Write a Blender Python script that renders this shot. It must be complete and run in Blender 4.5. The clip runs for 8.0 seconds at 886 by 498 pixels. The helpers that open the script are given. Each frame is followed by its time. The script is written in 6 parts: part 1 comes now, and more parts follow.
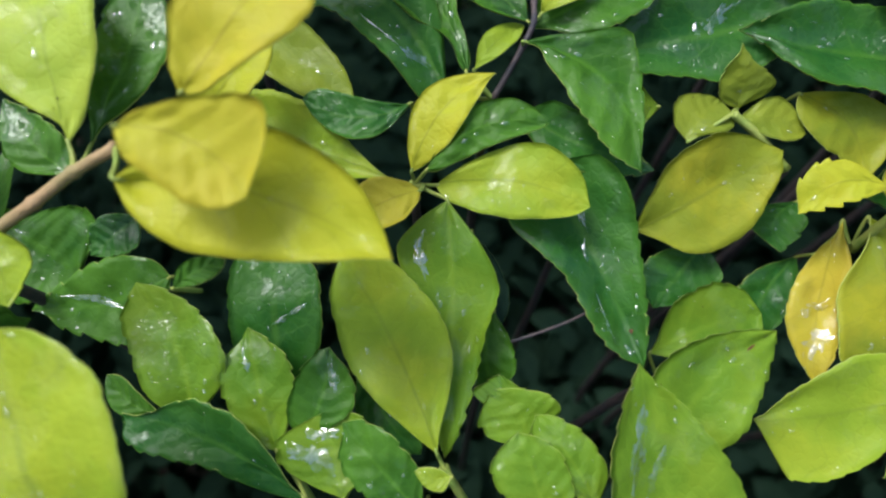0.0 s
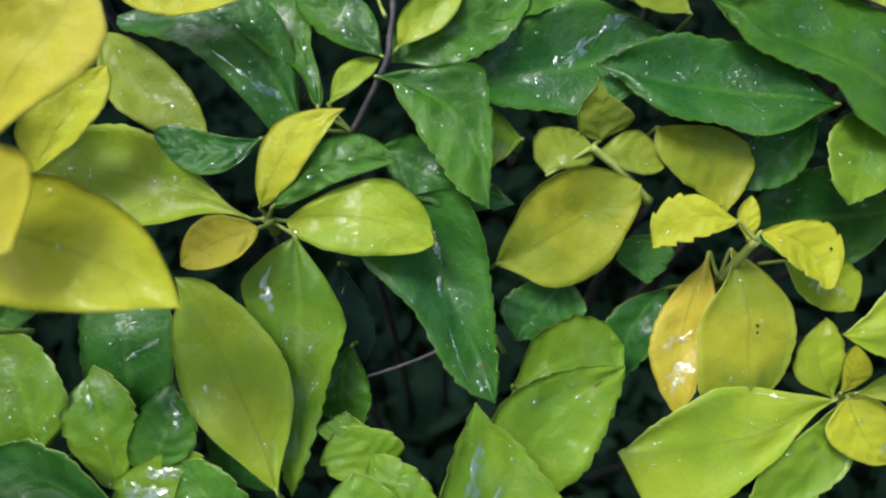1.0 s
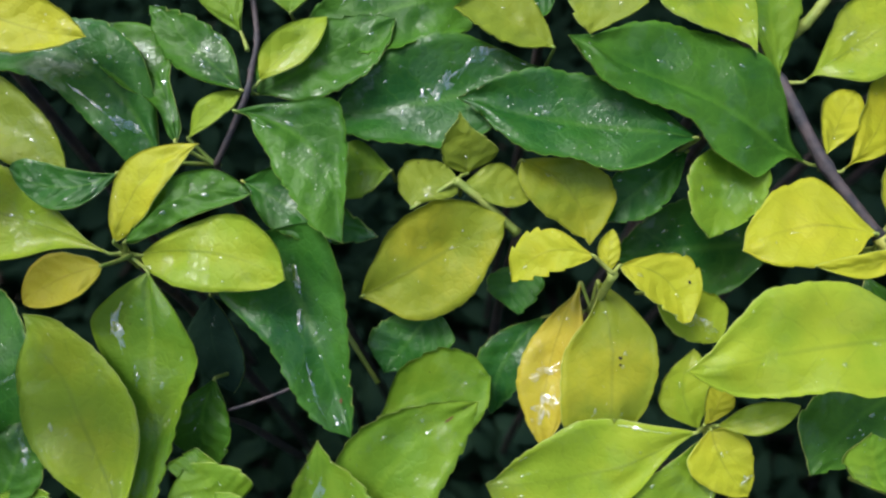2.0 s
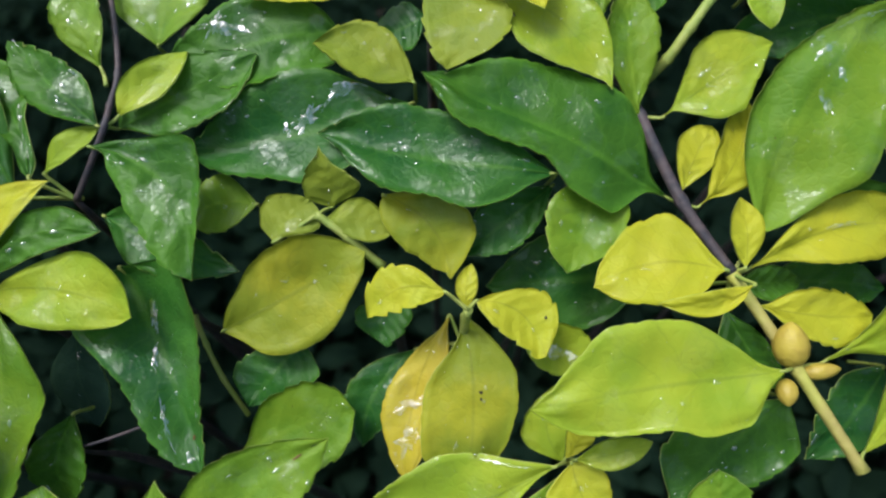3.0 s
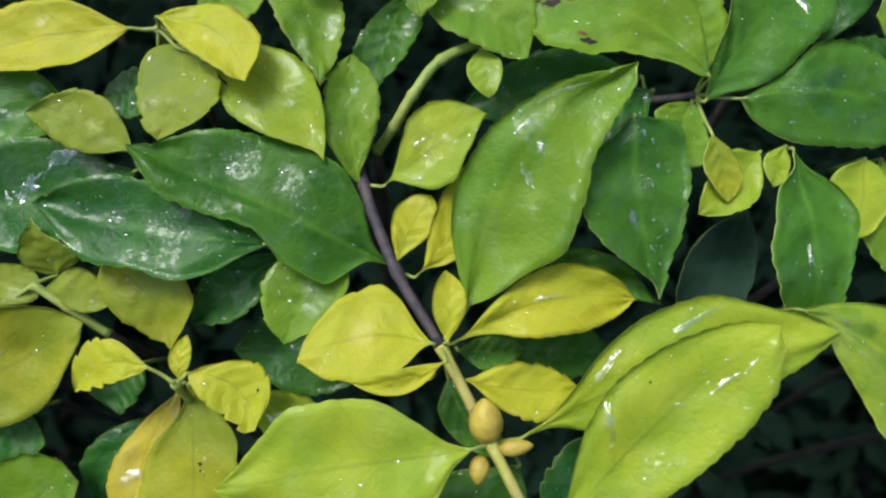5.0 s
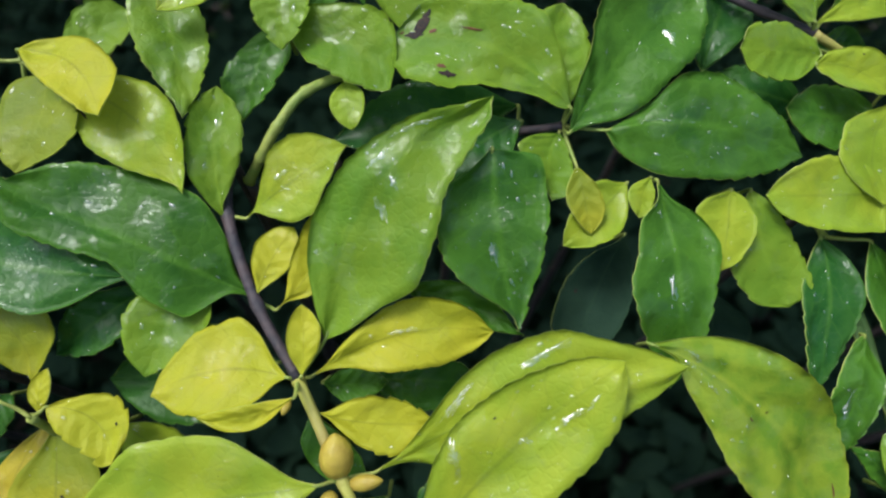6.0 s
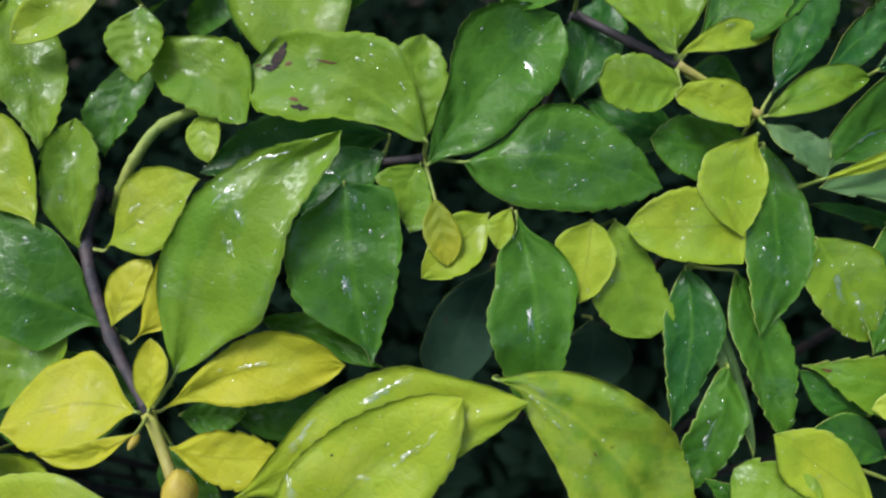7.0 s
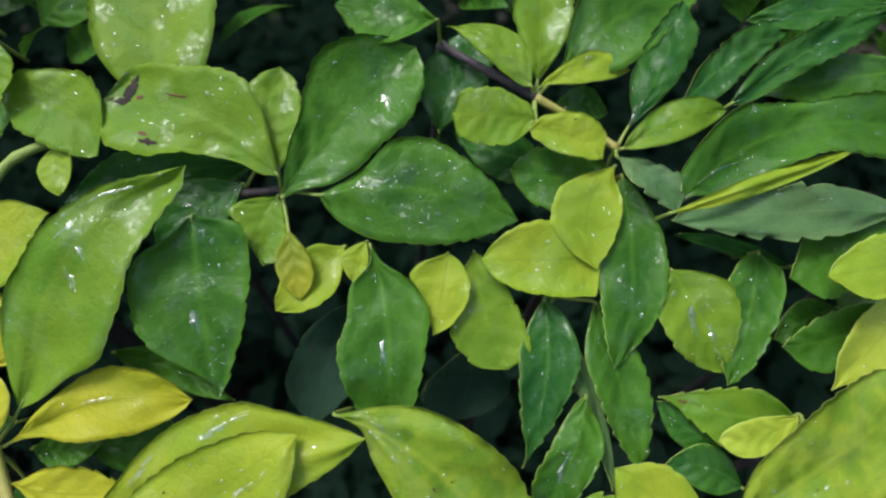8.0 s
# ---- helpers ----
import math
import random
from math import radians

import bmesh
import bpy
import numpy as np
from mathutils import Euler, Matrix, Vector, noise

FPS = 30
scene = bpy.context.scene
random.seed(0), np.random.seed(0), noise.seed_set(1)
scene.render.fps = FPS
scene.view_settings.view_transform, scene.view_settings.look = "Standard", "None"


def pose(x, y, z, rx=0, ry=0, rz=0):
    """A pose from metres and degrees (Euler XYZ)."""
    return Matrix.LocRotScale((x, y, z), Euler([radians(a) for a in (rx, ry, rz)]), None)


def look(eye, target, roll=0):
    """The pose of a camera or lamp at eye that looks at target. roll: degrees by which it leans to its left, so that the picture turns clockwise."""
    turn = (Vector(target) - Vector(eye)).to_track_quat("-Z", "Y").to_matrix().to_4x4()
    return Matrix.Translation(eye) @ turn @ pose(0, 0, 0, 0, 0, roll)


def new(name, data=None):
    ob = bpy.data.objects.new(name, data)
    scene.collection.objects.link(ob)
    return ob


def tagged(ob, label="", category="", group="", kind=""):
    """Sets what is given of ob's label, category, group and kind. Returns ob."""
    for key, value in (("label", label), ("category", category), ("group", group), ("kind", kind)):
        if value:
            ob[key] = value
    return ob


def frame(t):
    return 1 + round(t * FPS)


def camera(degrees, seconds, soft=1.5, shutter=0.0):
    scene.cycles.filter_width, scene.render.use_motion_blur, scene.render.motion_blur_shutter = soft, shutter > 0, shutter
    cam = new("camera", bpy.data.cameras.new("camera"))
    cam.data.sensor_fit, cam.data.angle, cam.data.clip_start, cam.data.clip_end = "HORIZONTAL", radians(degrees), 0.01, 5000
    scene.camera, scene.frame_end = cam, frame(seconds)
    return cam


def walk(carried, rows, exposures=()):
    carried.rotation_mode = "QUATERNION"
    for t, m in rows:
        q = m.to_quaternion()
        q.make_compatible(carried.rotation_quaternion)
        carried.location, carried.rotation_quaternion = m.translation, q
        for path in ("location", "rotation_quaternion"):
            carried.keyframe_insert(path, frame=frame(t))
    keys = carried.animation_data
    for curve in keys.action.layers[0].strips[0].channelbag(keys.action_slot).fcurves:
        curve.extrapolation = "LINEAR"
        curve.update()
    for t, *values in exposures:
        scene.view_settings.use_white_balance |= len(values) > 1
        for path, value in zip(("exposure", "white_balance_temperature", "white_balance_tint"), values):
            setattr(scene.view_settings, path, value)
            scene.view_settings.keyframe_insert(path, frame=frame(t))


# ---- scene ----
cam = camera(71.7, 8.0, soft=2.3)
cam.data.dof.use_dof, cam.data.dof.focus_distance, cam.data.dof.aperture_fstop = True, 0.218, 6.3
METRES, EYE, TILT, LEAN, TURN = 0.42, 1.2, -50.0, 0.0, 0.0
ROWS = [
    (0.0, 0.0, 0.0, 0.0, 0.0, 0.0, 0.0),
    (0.5, 0.0617, 0.0009, 0.0129, -0.14, 0.23, 0.03),
    (1.0, 0.1217, 0.0015, 0.0252, -0.36, 0.49, 0.08),
    (1.5, 0.1815, 0.0011, 0.0392, -0.52, 0.54, 0.1),
    (3.0, 0.3592, -0.0038, 0.0809, -1.07, 0.86, 0.13),
    (3.5, 0.4255, -0.0042, 0.098, -1.21, 0.86, 0.15),
    (4.0, 0.4852, -0.0045, 0.1136, -1.32, 0.8, 0.16),
    (4.5, 0.5428, -0.0056, 0.1279, -1.56, 0.82, 0.22),
    (6.0, 0.7209, -0.0113, 0.1684, -1.88, 0.96, 0.34),
    (6.5, 0.7825, -0.0135, 0.1821, -1.96, 0.96, 0.32),
    (7.0, 0.8472, -0.016, 0.1958, -1.91, 1.0, 0.39),
    (7.5, 0.9062, -0.0189, 0.208, -2.1, 1.1, 0.41),
    (8.0, 0.9744, -0.0228, 0.2219, -2.29, 1.23, 0.42),
]
walk(cam, [(t, pose(0, 0, EYE, TILT, LEAN, TURN) @ pose(METRES * x, METRES * y, METRES * z, 90 + pitch, roll, yaw)) for t, x, y, z, yaw, pitch, roll in ROWS],
     exposures=[(0.0, 0.69, 5720, 6), (8.0, 0.47, 5720, 6)])

# ---- light ----
SUN_UP, SUN_ROUND = radians(68), radians(-90)
world = bpy.data.worlds.new("sky")
scene.world = world
world.use_nodes = True
wn = world.node_tree
sky = wn.nodes.new("ShaderNodeTexSky")
sky.sky_type, sky.sun_disc = "NISHITA", False
sky.dust_density, sky.ozone_density = 6.0, 0.5
sky.sun_elevation, sky.sun_rotation = SUN_UP, SUN_ROUND
wn.links.new(sky.outputs[0], wn.nodes["Background"].inputs[0])
wn.nodes["Background"].inputs[1].default_value = 0.15
sun = new("sun", bpy.data.lights.new("sun", "SUN"))
sun.data.energy, sun.data.angle, sun.data.color = 2.0, radians(17), (1.0, 0.95, 0.86)
sun_from = Vector((math.cos(SUN_UP) * math.sin(SUN_ROUND), math.cos(SUN_UP) * math.cos(SUN_ROUND), math.sin(SUN_UP)))
sun.matrix_world = look(sun_from * 10, (0, 0, 0))


# ---- materials ----
def graph(name):
    m = bpy.data.materials.new(name)
    m.use_nodes = True
    return m, m.node_tree.nodes, m.node_tree.links, m.node_tree.nodes["Principled BSDF"]


def math_node(nodes, links, op, a, b=None):
    n = nodes.new("ShaderNodeMath")
    n.operation = op
    for slot, value in enumerate((a, b)):
        if value is None:
            continue
        if isinstance(value, (int, float)):
            n.inputs[slot].default_value = value
        else:
            links.new(value, n.inputs[slot])
    return n.outputs[0]


def noise_node(nodes, links, where, scale, detail=3.0):
    n = nodes.new("ShaderNodeTexNoise")
    n.inputs["Scale"].default_value, n.inputs["Detail"].default_value = scale, detail
    links.new(where, n.inputs["Vector"])
    return n.outputs["Fac"]


def ramp_node(nodes, links, fac, low, high, a=0.0, b=1.0):
    n = nodes.new("ShaderNodeMapRange")
    n.interpolation_type = "SMOOTHSTEP"
    links.new(fac, n.inputs[0])
    for i, v in enumerate((low, high, a, b)):
        n.inputs[i + 1].default_value = v
    return n.outputs[0]


def mix_node(nodes, links, fac, a, b):
    n = nodes.new("ShaderNodeMix")
    n.data_type = "RGBA"
    for slot, value in ((0, fac), (6, a), (7, b)):
        if isinstance(value, (int, float)):
            n.inputs[slot].default_value = value
        elif isinstance(value, tuple):
            n.inputs[slot].default_value = (*value, 1)
        else:
            links.new(value, n.inputs[slot])
    return n.outputs[2]


def leaf_material(name, main, second, vein, see_through, wet, rough=0.5, patch=42.0, ripeness=0.35, relief=0.25, rib_colour=None, rib_width=0.03, gloss=0.15):
    """A wet leaf: mottled blade, paler ribs, fine quilting, a water film, and light that comes through."""
    m, nodes, links, bsdf = graph(name)
    coords = nodes.new("ShaderNodeTexCoord")
    place, uv = coords.outputs["Object"], coords.outputs["UV"]
    xy = nodes.new("ShaderNodeSeparateXYZ")
    links.new(uv, xy.inputs[0])
    along, across = xy.outputs[0], math_node(nodes, links, "ABSOLUTE", math_node(nodes, links, "SUBTRACT", xy.outputs[1], 0.5))
    who = nodes.new("ShaderNodeObjectInfo").outputs["Random"]
    # ribs
    rib = math_node(nodes, links, "MULTIPLY", ramp_node(nodes, links, across, 0.004, rib_width, 0.9, 0.0), ramp_node(nodes, links, along, 0.1, 1.0, 1.0, 0.35))
    warp = math_node(nodes, links, "MULTIPLY", noise_node(nodes, links, place, 60.0, 2.0), 0.3)
    run = math_node(nodes, links, "SUBTRACT", math_node(nodes, links, "ADD", along, warp), math_node(nodes, links, "MULTIPLY", across, 0.42))
    cell = math_node(nodes, links, "ABSOLUTE", math_node(nodes, links, "SUBTRACT", math_node(nodes, links, "FRACT", math_node(nodes, links, "MULTIPLY", run, 5.5)), 0.5))
    side = ramp_node(nodes, links, cell, 0.0, 0.045, 1.0, 0.0)
    veins = math_node(nodes, links, "MAXIMUM", rib, math_node(nodes, links, "MULTIPLY", side, 0.42))
    # colour
    blot = ramp_node(nodes, links, noise_node(nodes, links, place, patch, 5.0), 0.38, 0.62)
    mixed = math_node(nodes, links, "ADD", math_node(nodes, links, "MULTIPLY", blot, 0.65), math_node(nodes, links, "MULTIPLY", who, 0.35))
    colour = mix_node(nodes, links, mixed, main, second)
    ripe = ramp_node(nodes, links, math_node(nodes, links, "ADD", noise_node(nodes, links, place, 26.0, 3.0), math_node(nodes, links, "MULTIPLY", across, 0.45)), 0.46, 0.82)
    colour = mix_node(nodes, links, math_node(nodes, links, "MULTIPLY", ripe, ripeness), colour, vein)
    net = nodes.new("ShaderNodeTexVoronoi")
    net.feature = "DISTANCE_TO_EDGE"
    net.inputs["Scale"].default_value = 300.0
    links.new(place, net.inputs["Vector"])
    mesh_line = ramp_node(nodes, links, net.outputs["Distance"], 0.0, 0.22, 1.0, 0.0)
    colour = mix_node(nodes, links, math_node(nodes, links, "MULTIPLY", mesh_line, 0.08), colour, vein)
    grain = ramp_node(nodes, links, noise_node(nodes, links, place, 230.0, 4.0), 0.3, 0.7)
    colour = mix_node(nodes, links, math_node(nodes, links, "MULTIPLY", grain, 0.22), colour, main)
    colour = mix_node(nodes, links, math_node(nodes, links, "MULTIPLY", veins, 0.5), colour, rib_colour or vein)
    edge = ramp_node(nodes, links, across, 0.475, 0.497)
    colour = mix_node(nodes, links, math_node(nodes, links, "MULTIPLY", edge, 0.6), colour, vein)
    speck = ramp_node(nodes, links, noise_node(nodes, links, place, 420.0, 1.0), 0.82, 0.83)
    colour = mix_node(nodes, links, math_node(nodes, links, "MULTIPLY", speck, 0.7), colour, (0.05, 0.035, 0.01))
    links.new(colour, bsdf.inputs["Base Color"])
    # relief
    quilt = math_node(nodes, links, "MULTIPLY", ramp_node(nodes, links, cell, 0.0, 0.5), relief)
    height = math_node(nodes, links, "ADD", quilt, math_node(nodes, links, "MULTIPLY", noise_node(nodes, links, place, 120.0, 3.0), 0.9))
    height = math_node(nodes, links, "SUBTRACT", height, math_node(nodes, links, "MULTIPLY", rib, 0.10))
    height = math_node(nodes, links, "SUBTRACT", height, math_node(nodes, links, "MULTIPLY", mesh_line, 0.10))
    bump = nodes.new("ShaderNodeBump")
    bump.inputs["Strength"].default_value, bump.inputs["Distance"].default_value = 0.65, 0.0011
    links.new(height, bump.inputs["Height"])
    links.new(bump.outputs[0], bsdf.inputs["Normal"])
    # water film in patches
    film = ramp_node(nodes, links, noise_node(nodes, links, place, 70.0, 5.0), 0.53, 0.58)
    drop = nodes.new("ShaderNodeTexVoronoi")
    drop.inputs["Scale"].default_value = 480.0
    links.new(place, drop.inputs["Vector"])
    bead = ramp_node(nodes, links, drop.outputs["Distance"], 0.1, 0.45, 1.0, 0.0)
    wet_bump = nodes.new("ShaderNodeBump")
    wet_bump.inputs["Strength"].default_value, wet_bump.inputs["Distance"].default_value = 0.75, 0.0010
    links.new(math_node(nodes, links, "ADD", math_node(nodes, links, "MULTIPLY", bead, 0.35), noise_node(nodes, links, place, 380.0, 4.0)), wet_bump.inputs["Height"])
    links.new(wet_bump.outputs[0], bsdf.inputs["Coat Normal"])
    links.new(math_node(nodes, links, "MULTIPLY", film, wet), bsdf.inputs["Coat Weight"])
    bsdf.inputs["Coat Roughness"].default_value, bsdf.inputs["Coat IOR"].default_value = 0.05, 1.45
    bsdf.inputs["Roughness"].default_value = rough
    bsdf.inputs["Specular IOR Level"].default_value = gloss
    glow = nodes.new("ShaderNodeBsdfTranslucent")
    links.new(mix_node(nodes, links, 0.5, colour, vein), glow.inputs["Color"])
    links.new(bump.outputs[0], glow.inputs["Normal"])
    blend = nodes.new("ShaderNodeMixShader")
    blend.inputs[0].default_value = see_through
    links.new(bsdf.outputs[0], blend.inputs[1])
    links.new(glow.outputs[0], blend.inputs[2])
    links.new(blend.outputs[0], nodes["Material Output"].inputs["Surface"])
    return m


def rim_gloss(nodes, links, least):
    """How much clear water mirrors: little from above, more at a flat angle."""
    facing = nodes.new("ShaderNodeLayerWeight").outputs["Facing"]
    return math_node(nodes, links, "ADD", math_node(nodes, links, "MULTIPLY", math_node(nodes, links, "POWER", facing, 4.0), 0.7), least)


def plain_material(name, a, b, scale, rough, bump=0.3):
    m, nodes, links, bsdf = graph(name)
    place = nodes.new("ShaderNodeTexCoord").outputs["Object"]
    links.new(mix_node(nodes, links, ramp_node(nodes, links, noise_node(nodes, links, place, scale, 5.0), 0.3, 0.7), a, b), bsdf.inputs["Base Color"])
    bsdf.inputs["Roughness"].default_value, bsdf.inputs["Specular IOR Level"].default_value = rough, 0.25
    n = nodes.new("ShaderNodeBump")
    n.inputs["Strength"].default_value, n.inputs["Distance"].default_value = bump, 0.3 / scale
    links.new(noise_node(nodes, links, place, scale * 3, 4.0), n.inputs["Height"])
    links.new(n.outputs[0], bsdf.inputs["Normal"])
    return m


GOLD = leaf_material("golden_leaf", (0.41, 0.395, 0.018), (0.34, 0.375, 0.017), (0.33, 0.33, 0.016), 0.30, 0.3, rib_colour=(0.14, 0.17, 0.02))
AMBER = leaf_material("amber_leaf", (0.43, 0.335, 0.025), (0.38, 0.345, 0.023), (0.36, 0.29, 0.024), 0.28, 0.6, patch=34.0, rib_colour=(0.16, 0.16, 0.02))
LIME = leaf_material("lime_leaf", (0.18, 0.275, 0.013), (0.31, 0.355, 0.018), (0.27, 0.37, 0.028), 0.28, 0.6, relief=0.15, rib_colour=(0.12, 0.17, 0.02))
OLIVE = leaf_material("olive_leaf", (0.13, 0.19, 0.012), (0.37, 0.345, 0.016), (0.24, 0.26, 0.016), 0.28, 0.2, patch=24.0, rib_colour=(0.12, 0.14, 0.02))
DULL = leaf_material("dull_olive_leaf", (0.14, 0.195, 0.016), (0.23, 0.265, 0.018), (0.23, 0.28, 0.026), 0.27, 0.4)
MOTTLED = leaf_material("mottled_leaf", (0.10, 0.205, 0.012), (0.24, 0.31, 0.020), (0.30, 0.36, 0.028), 0.28, 0.9, patch=110.0, ripeness=0.5, relief=0.8, rib_width=0.05)
BUFF = leaf_material("buff_leaf", (0.42, 0.365, 0.020), (0.37, 0.37, 0.020), (0.40, 0.32, 0.024), 0.30, 0.12, rib_colour=(0.18, 0.16, 0.02))
MID = leaf_material("fresh_green_leaf", (0.078, 0.175, 0.010), (0.155, 0.235, 0.012), (0.19, 0.30, 0.020), 0.27, 0.8, ripeness=0.45, relief=0.35, rib_width=0.06)
PALE = leaf_material("pale_leaf", (0.37, 0.43, 0.040), (0.30, 0.40, 0.034), (0.36, 0.43, 0.050), 0.30, 0.5, rib_colour=(0.18, 0.24, 0.03))
GREEN = leaf_material("green_leaf", (0.022, 0.082, 0.008), (0.050, 0.128, 0.009), (0.10, 0.23, 0.018), 0.25, 0.8, 0.45, ripeness=0.5, relief=0.55, rib_width=0.06)
DEEP = leaf_material("deep_green_leaf", (0.011, 0.060, 0.010), (0.024, 0.094, 0.010), (0.08, 0.18, 0.020), 0.17, 0.7, 0.42, relief=0.45, rib_width=0.06)
UNDER = leaf_material("leaf_underside", (0.060, 0.130, 0.045), (0.085, 0.16, 0.052), (0.15, 0.22, 0.075), 0.22, 0.5)
RIM = plain_material("leaf_rim", (0.42, 0.46, 0.11), (0.30, 0.40, 0.09), 300, 0.4)
STALK = plain_material("green_stalk", (0.17, 0.24, 0.045), (0.25, 0.28, 0.06), 120, 0.45)
TWIG = plain_material("young_twig", (0.31, 0.31, 0.06), (0.25, 0.21, 0.06), 60, 0.5)
PINK = plain_material("pinkish_twig", (0.30, 0.20, 0.10), (0.24, 0.19, 0.08), 60, 0.5)
BARK = plain_material("dark_twig", (0.028, 0.028, 0.034), (0.07, 0.052, 0.052), 160, 0.55)
BUD = plain_material("bud_skin", (0.34, 0.27, 0.035), (0.27, 0.20, 0.03), 150, 0.4)
SOIL = plain_material("soil", (0.016, 0.012, 0.009), (0.030, 0.022, 0.016), 9, 0.95, 0.8)
# leaf colour darkened and blued: the shade of the deep gaps is painted in
SHADE_TONE = leaf_material("shade_tone_leaf", (0.013, 0.030, 0.022), (0.020, 0.042, 0.027), (0.03, 0.06, 0.03), 0.10, 0.0, 0.7, gloss=0.03)
SCAR = plain_material("leaf_scar", (0.006, 0.006, 0.006), (0.03, 0.016, 0.009), 800, 0.7)
RUST = plain_material("rusty_spot", (0.12, 0.045, 0.016), (0.07, 0.035, 0.012), 500, 0.6)
WATER, w_nodes, w_links, w_bsdf = graph("water")
w_bsdf.inputs["Base Color"].default_value = (1, 1, 1, 1)
w_bsdf.inputs["Metallic"].default_value, w_bsdf.inputs["Roughness"].default_value = 1.0, 0.12
w_clear = w_nodes.new("ShaderNodeBsdfTransparent")
w_mix = w_nodes.new("ShaderNodeMixShader")
w_links.new(rim_gloss(w_nodes, w_links, 0.105), w_mix.inputs[0])
w_links.new(w_clear.outputs[0], w_mix.inputs[1])
w_links.new(w_bsdf.outputs[0], w_mix.inputs[2])
w_links.new(w_mix.outputs[0], w_nodes["Material Output"].inputs["Surface"])
FILM, f_nodes, f_links, f_bsdf = graph("water_film")
f_bsdf.inputs["Base Color"].default_value = (1, 1, 1, 1)
f_bsdf.inputs["Metallic"].default_value, f_bsdf.inputs["Roughness"].default_value = 1.0, 0.14
f_where = f_nodes.new("ShaderNodeTexCoord").outputs["Object"]
f_wave = f_nodes.new("ShaderNodeBump")
f_wave.inputs["Strength"].default_value, f_wave.inputs["Distance"].default_value = 0.8, 0.0018
f_links.new(noise_node(f_nodes, f_links, f_where, 210.0, 3.5), f_wave.inputs["Height"])
f_links.new(f_wave.outputs[0], f_bsdf.inputs["Normal"])
f_mix = f_nodes.new("ShaderNodeMixShader")
f_thin = ramp_node(f_nodes, f_links, noise_node(f_nodes, f_links, f_where, 330.0, 4.0), 0.40, 0.62, 0.25, 1.0)
f_links.new(math_node(f_nodes, f_links, "MULTIPLY", rim_gloss(f_nodes, f_links, 0.25), f_thin), f_mix.inputs[0])
f_links.new(f_nodes.new("ShaderNodeBsdfTransparent").outputs[0], f_mix.inputs[1])
f_links.new(f_bsdf.outputs[0], f_mix.inputs[2])
f_links.new(f_mix.outputs[0], f_nodes["Material Output"].inputs["Surface"])


# ---- builders ----
def mesh_of(name, verts, faces, materials, slots=None, uvs=None):
    me = bpy.data.meshes.new(name)
    me.from_pydata([tuple(v) for v in verts], [], faces)
    for m in materials:
        me.materials.append(m)
    if slots is not None:
        me.polygons.foreach_set("material_index", slots)
    if uvs is not None:
        layer = me.uv_layers.new(name="UVMap")
        loops = np.empty(len(me.loops), int)
        me.loops.foreach_get("vertex_index", loops)
        layer.data.foreach_set("uv", np.asarray(uvs, float)[loops].ravel())
    me.polygons.foreach_set("use_smooth", [True] * len(faces))
    me.update()
    return me


def part(name, me, parent, label=""):
    ob = new(name, me)
    ob.parent = parent
    top = parent
    while top.parent:
        top = top.parent
    if parent is top:
        ob.matrix_parent_inverse = top.matrix_basis.inverted()
    return tagged(ob, label)


def tube(points, radii, sides=8):
    """Vertices and faces of a round stem along points."""
    pts = [Vector(p) for p in points]
    verts, faces = [], []
    for i, p in enumerate(pts):
        t = (pts[min(i + 1, len(pts) - 1)] - pts[max(i - 1, 0)]).normalized()
        a = t.orthogonal().normalized() if i == 0 else (side - t * side.dot(t)).normalized()
        side, b = a, t.cross(a)
        for k in range(sides):
            q = 2 * math.pi * k / sides
            verts.append(p + (a * math.cos(q) + b * math.sin(q)) * radii[i])
    for i in range(len(pts) - 1):
        for k in range(sides):
            n = (k + 1) % sides
            faces.append((i * sides + k, i * sides + n, (i + 1) * sides + n, (i + 1) * sides + k))
    faces.append(tuple(range(sides))[::-1])
    faces.append(tuple(range((len(pts) - 1) * sides, len(pts) * sides)))
    return verts, faces


def smooth_line(points, steps=6):
    """A Catmull-Rom line through points."""
    p = [Vector(q) for q in points]
    p = [p[0] * 2 - p[1], *p, p[-1] * 2 - p[-2]]
    out = []
    for i in range(1, len(p) - 2):
        for s in range(steps):
            t = s / steps
            out.append(0.5 * (2 * p[i] + (p[i + 1] - p[i - 1]) * t + (2 * p[i - 1] - 5 * p[i] + 4 * p[i + 1] - p[i + 2]) * t * t
                              + (3 * p[i] - p[i - 1] - 3 * p[i + 1] + p[i + 2]) * t ** 3))
    return out + [p[-2]]


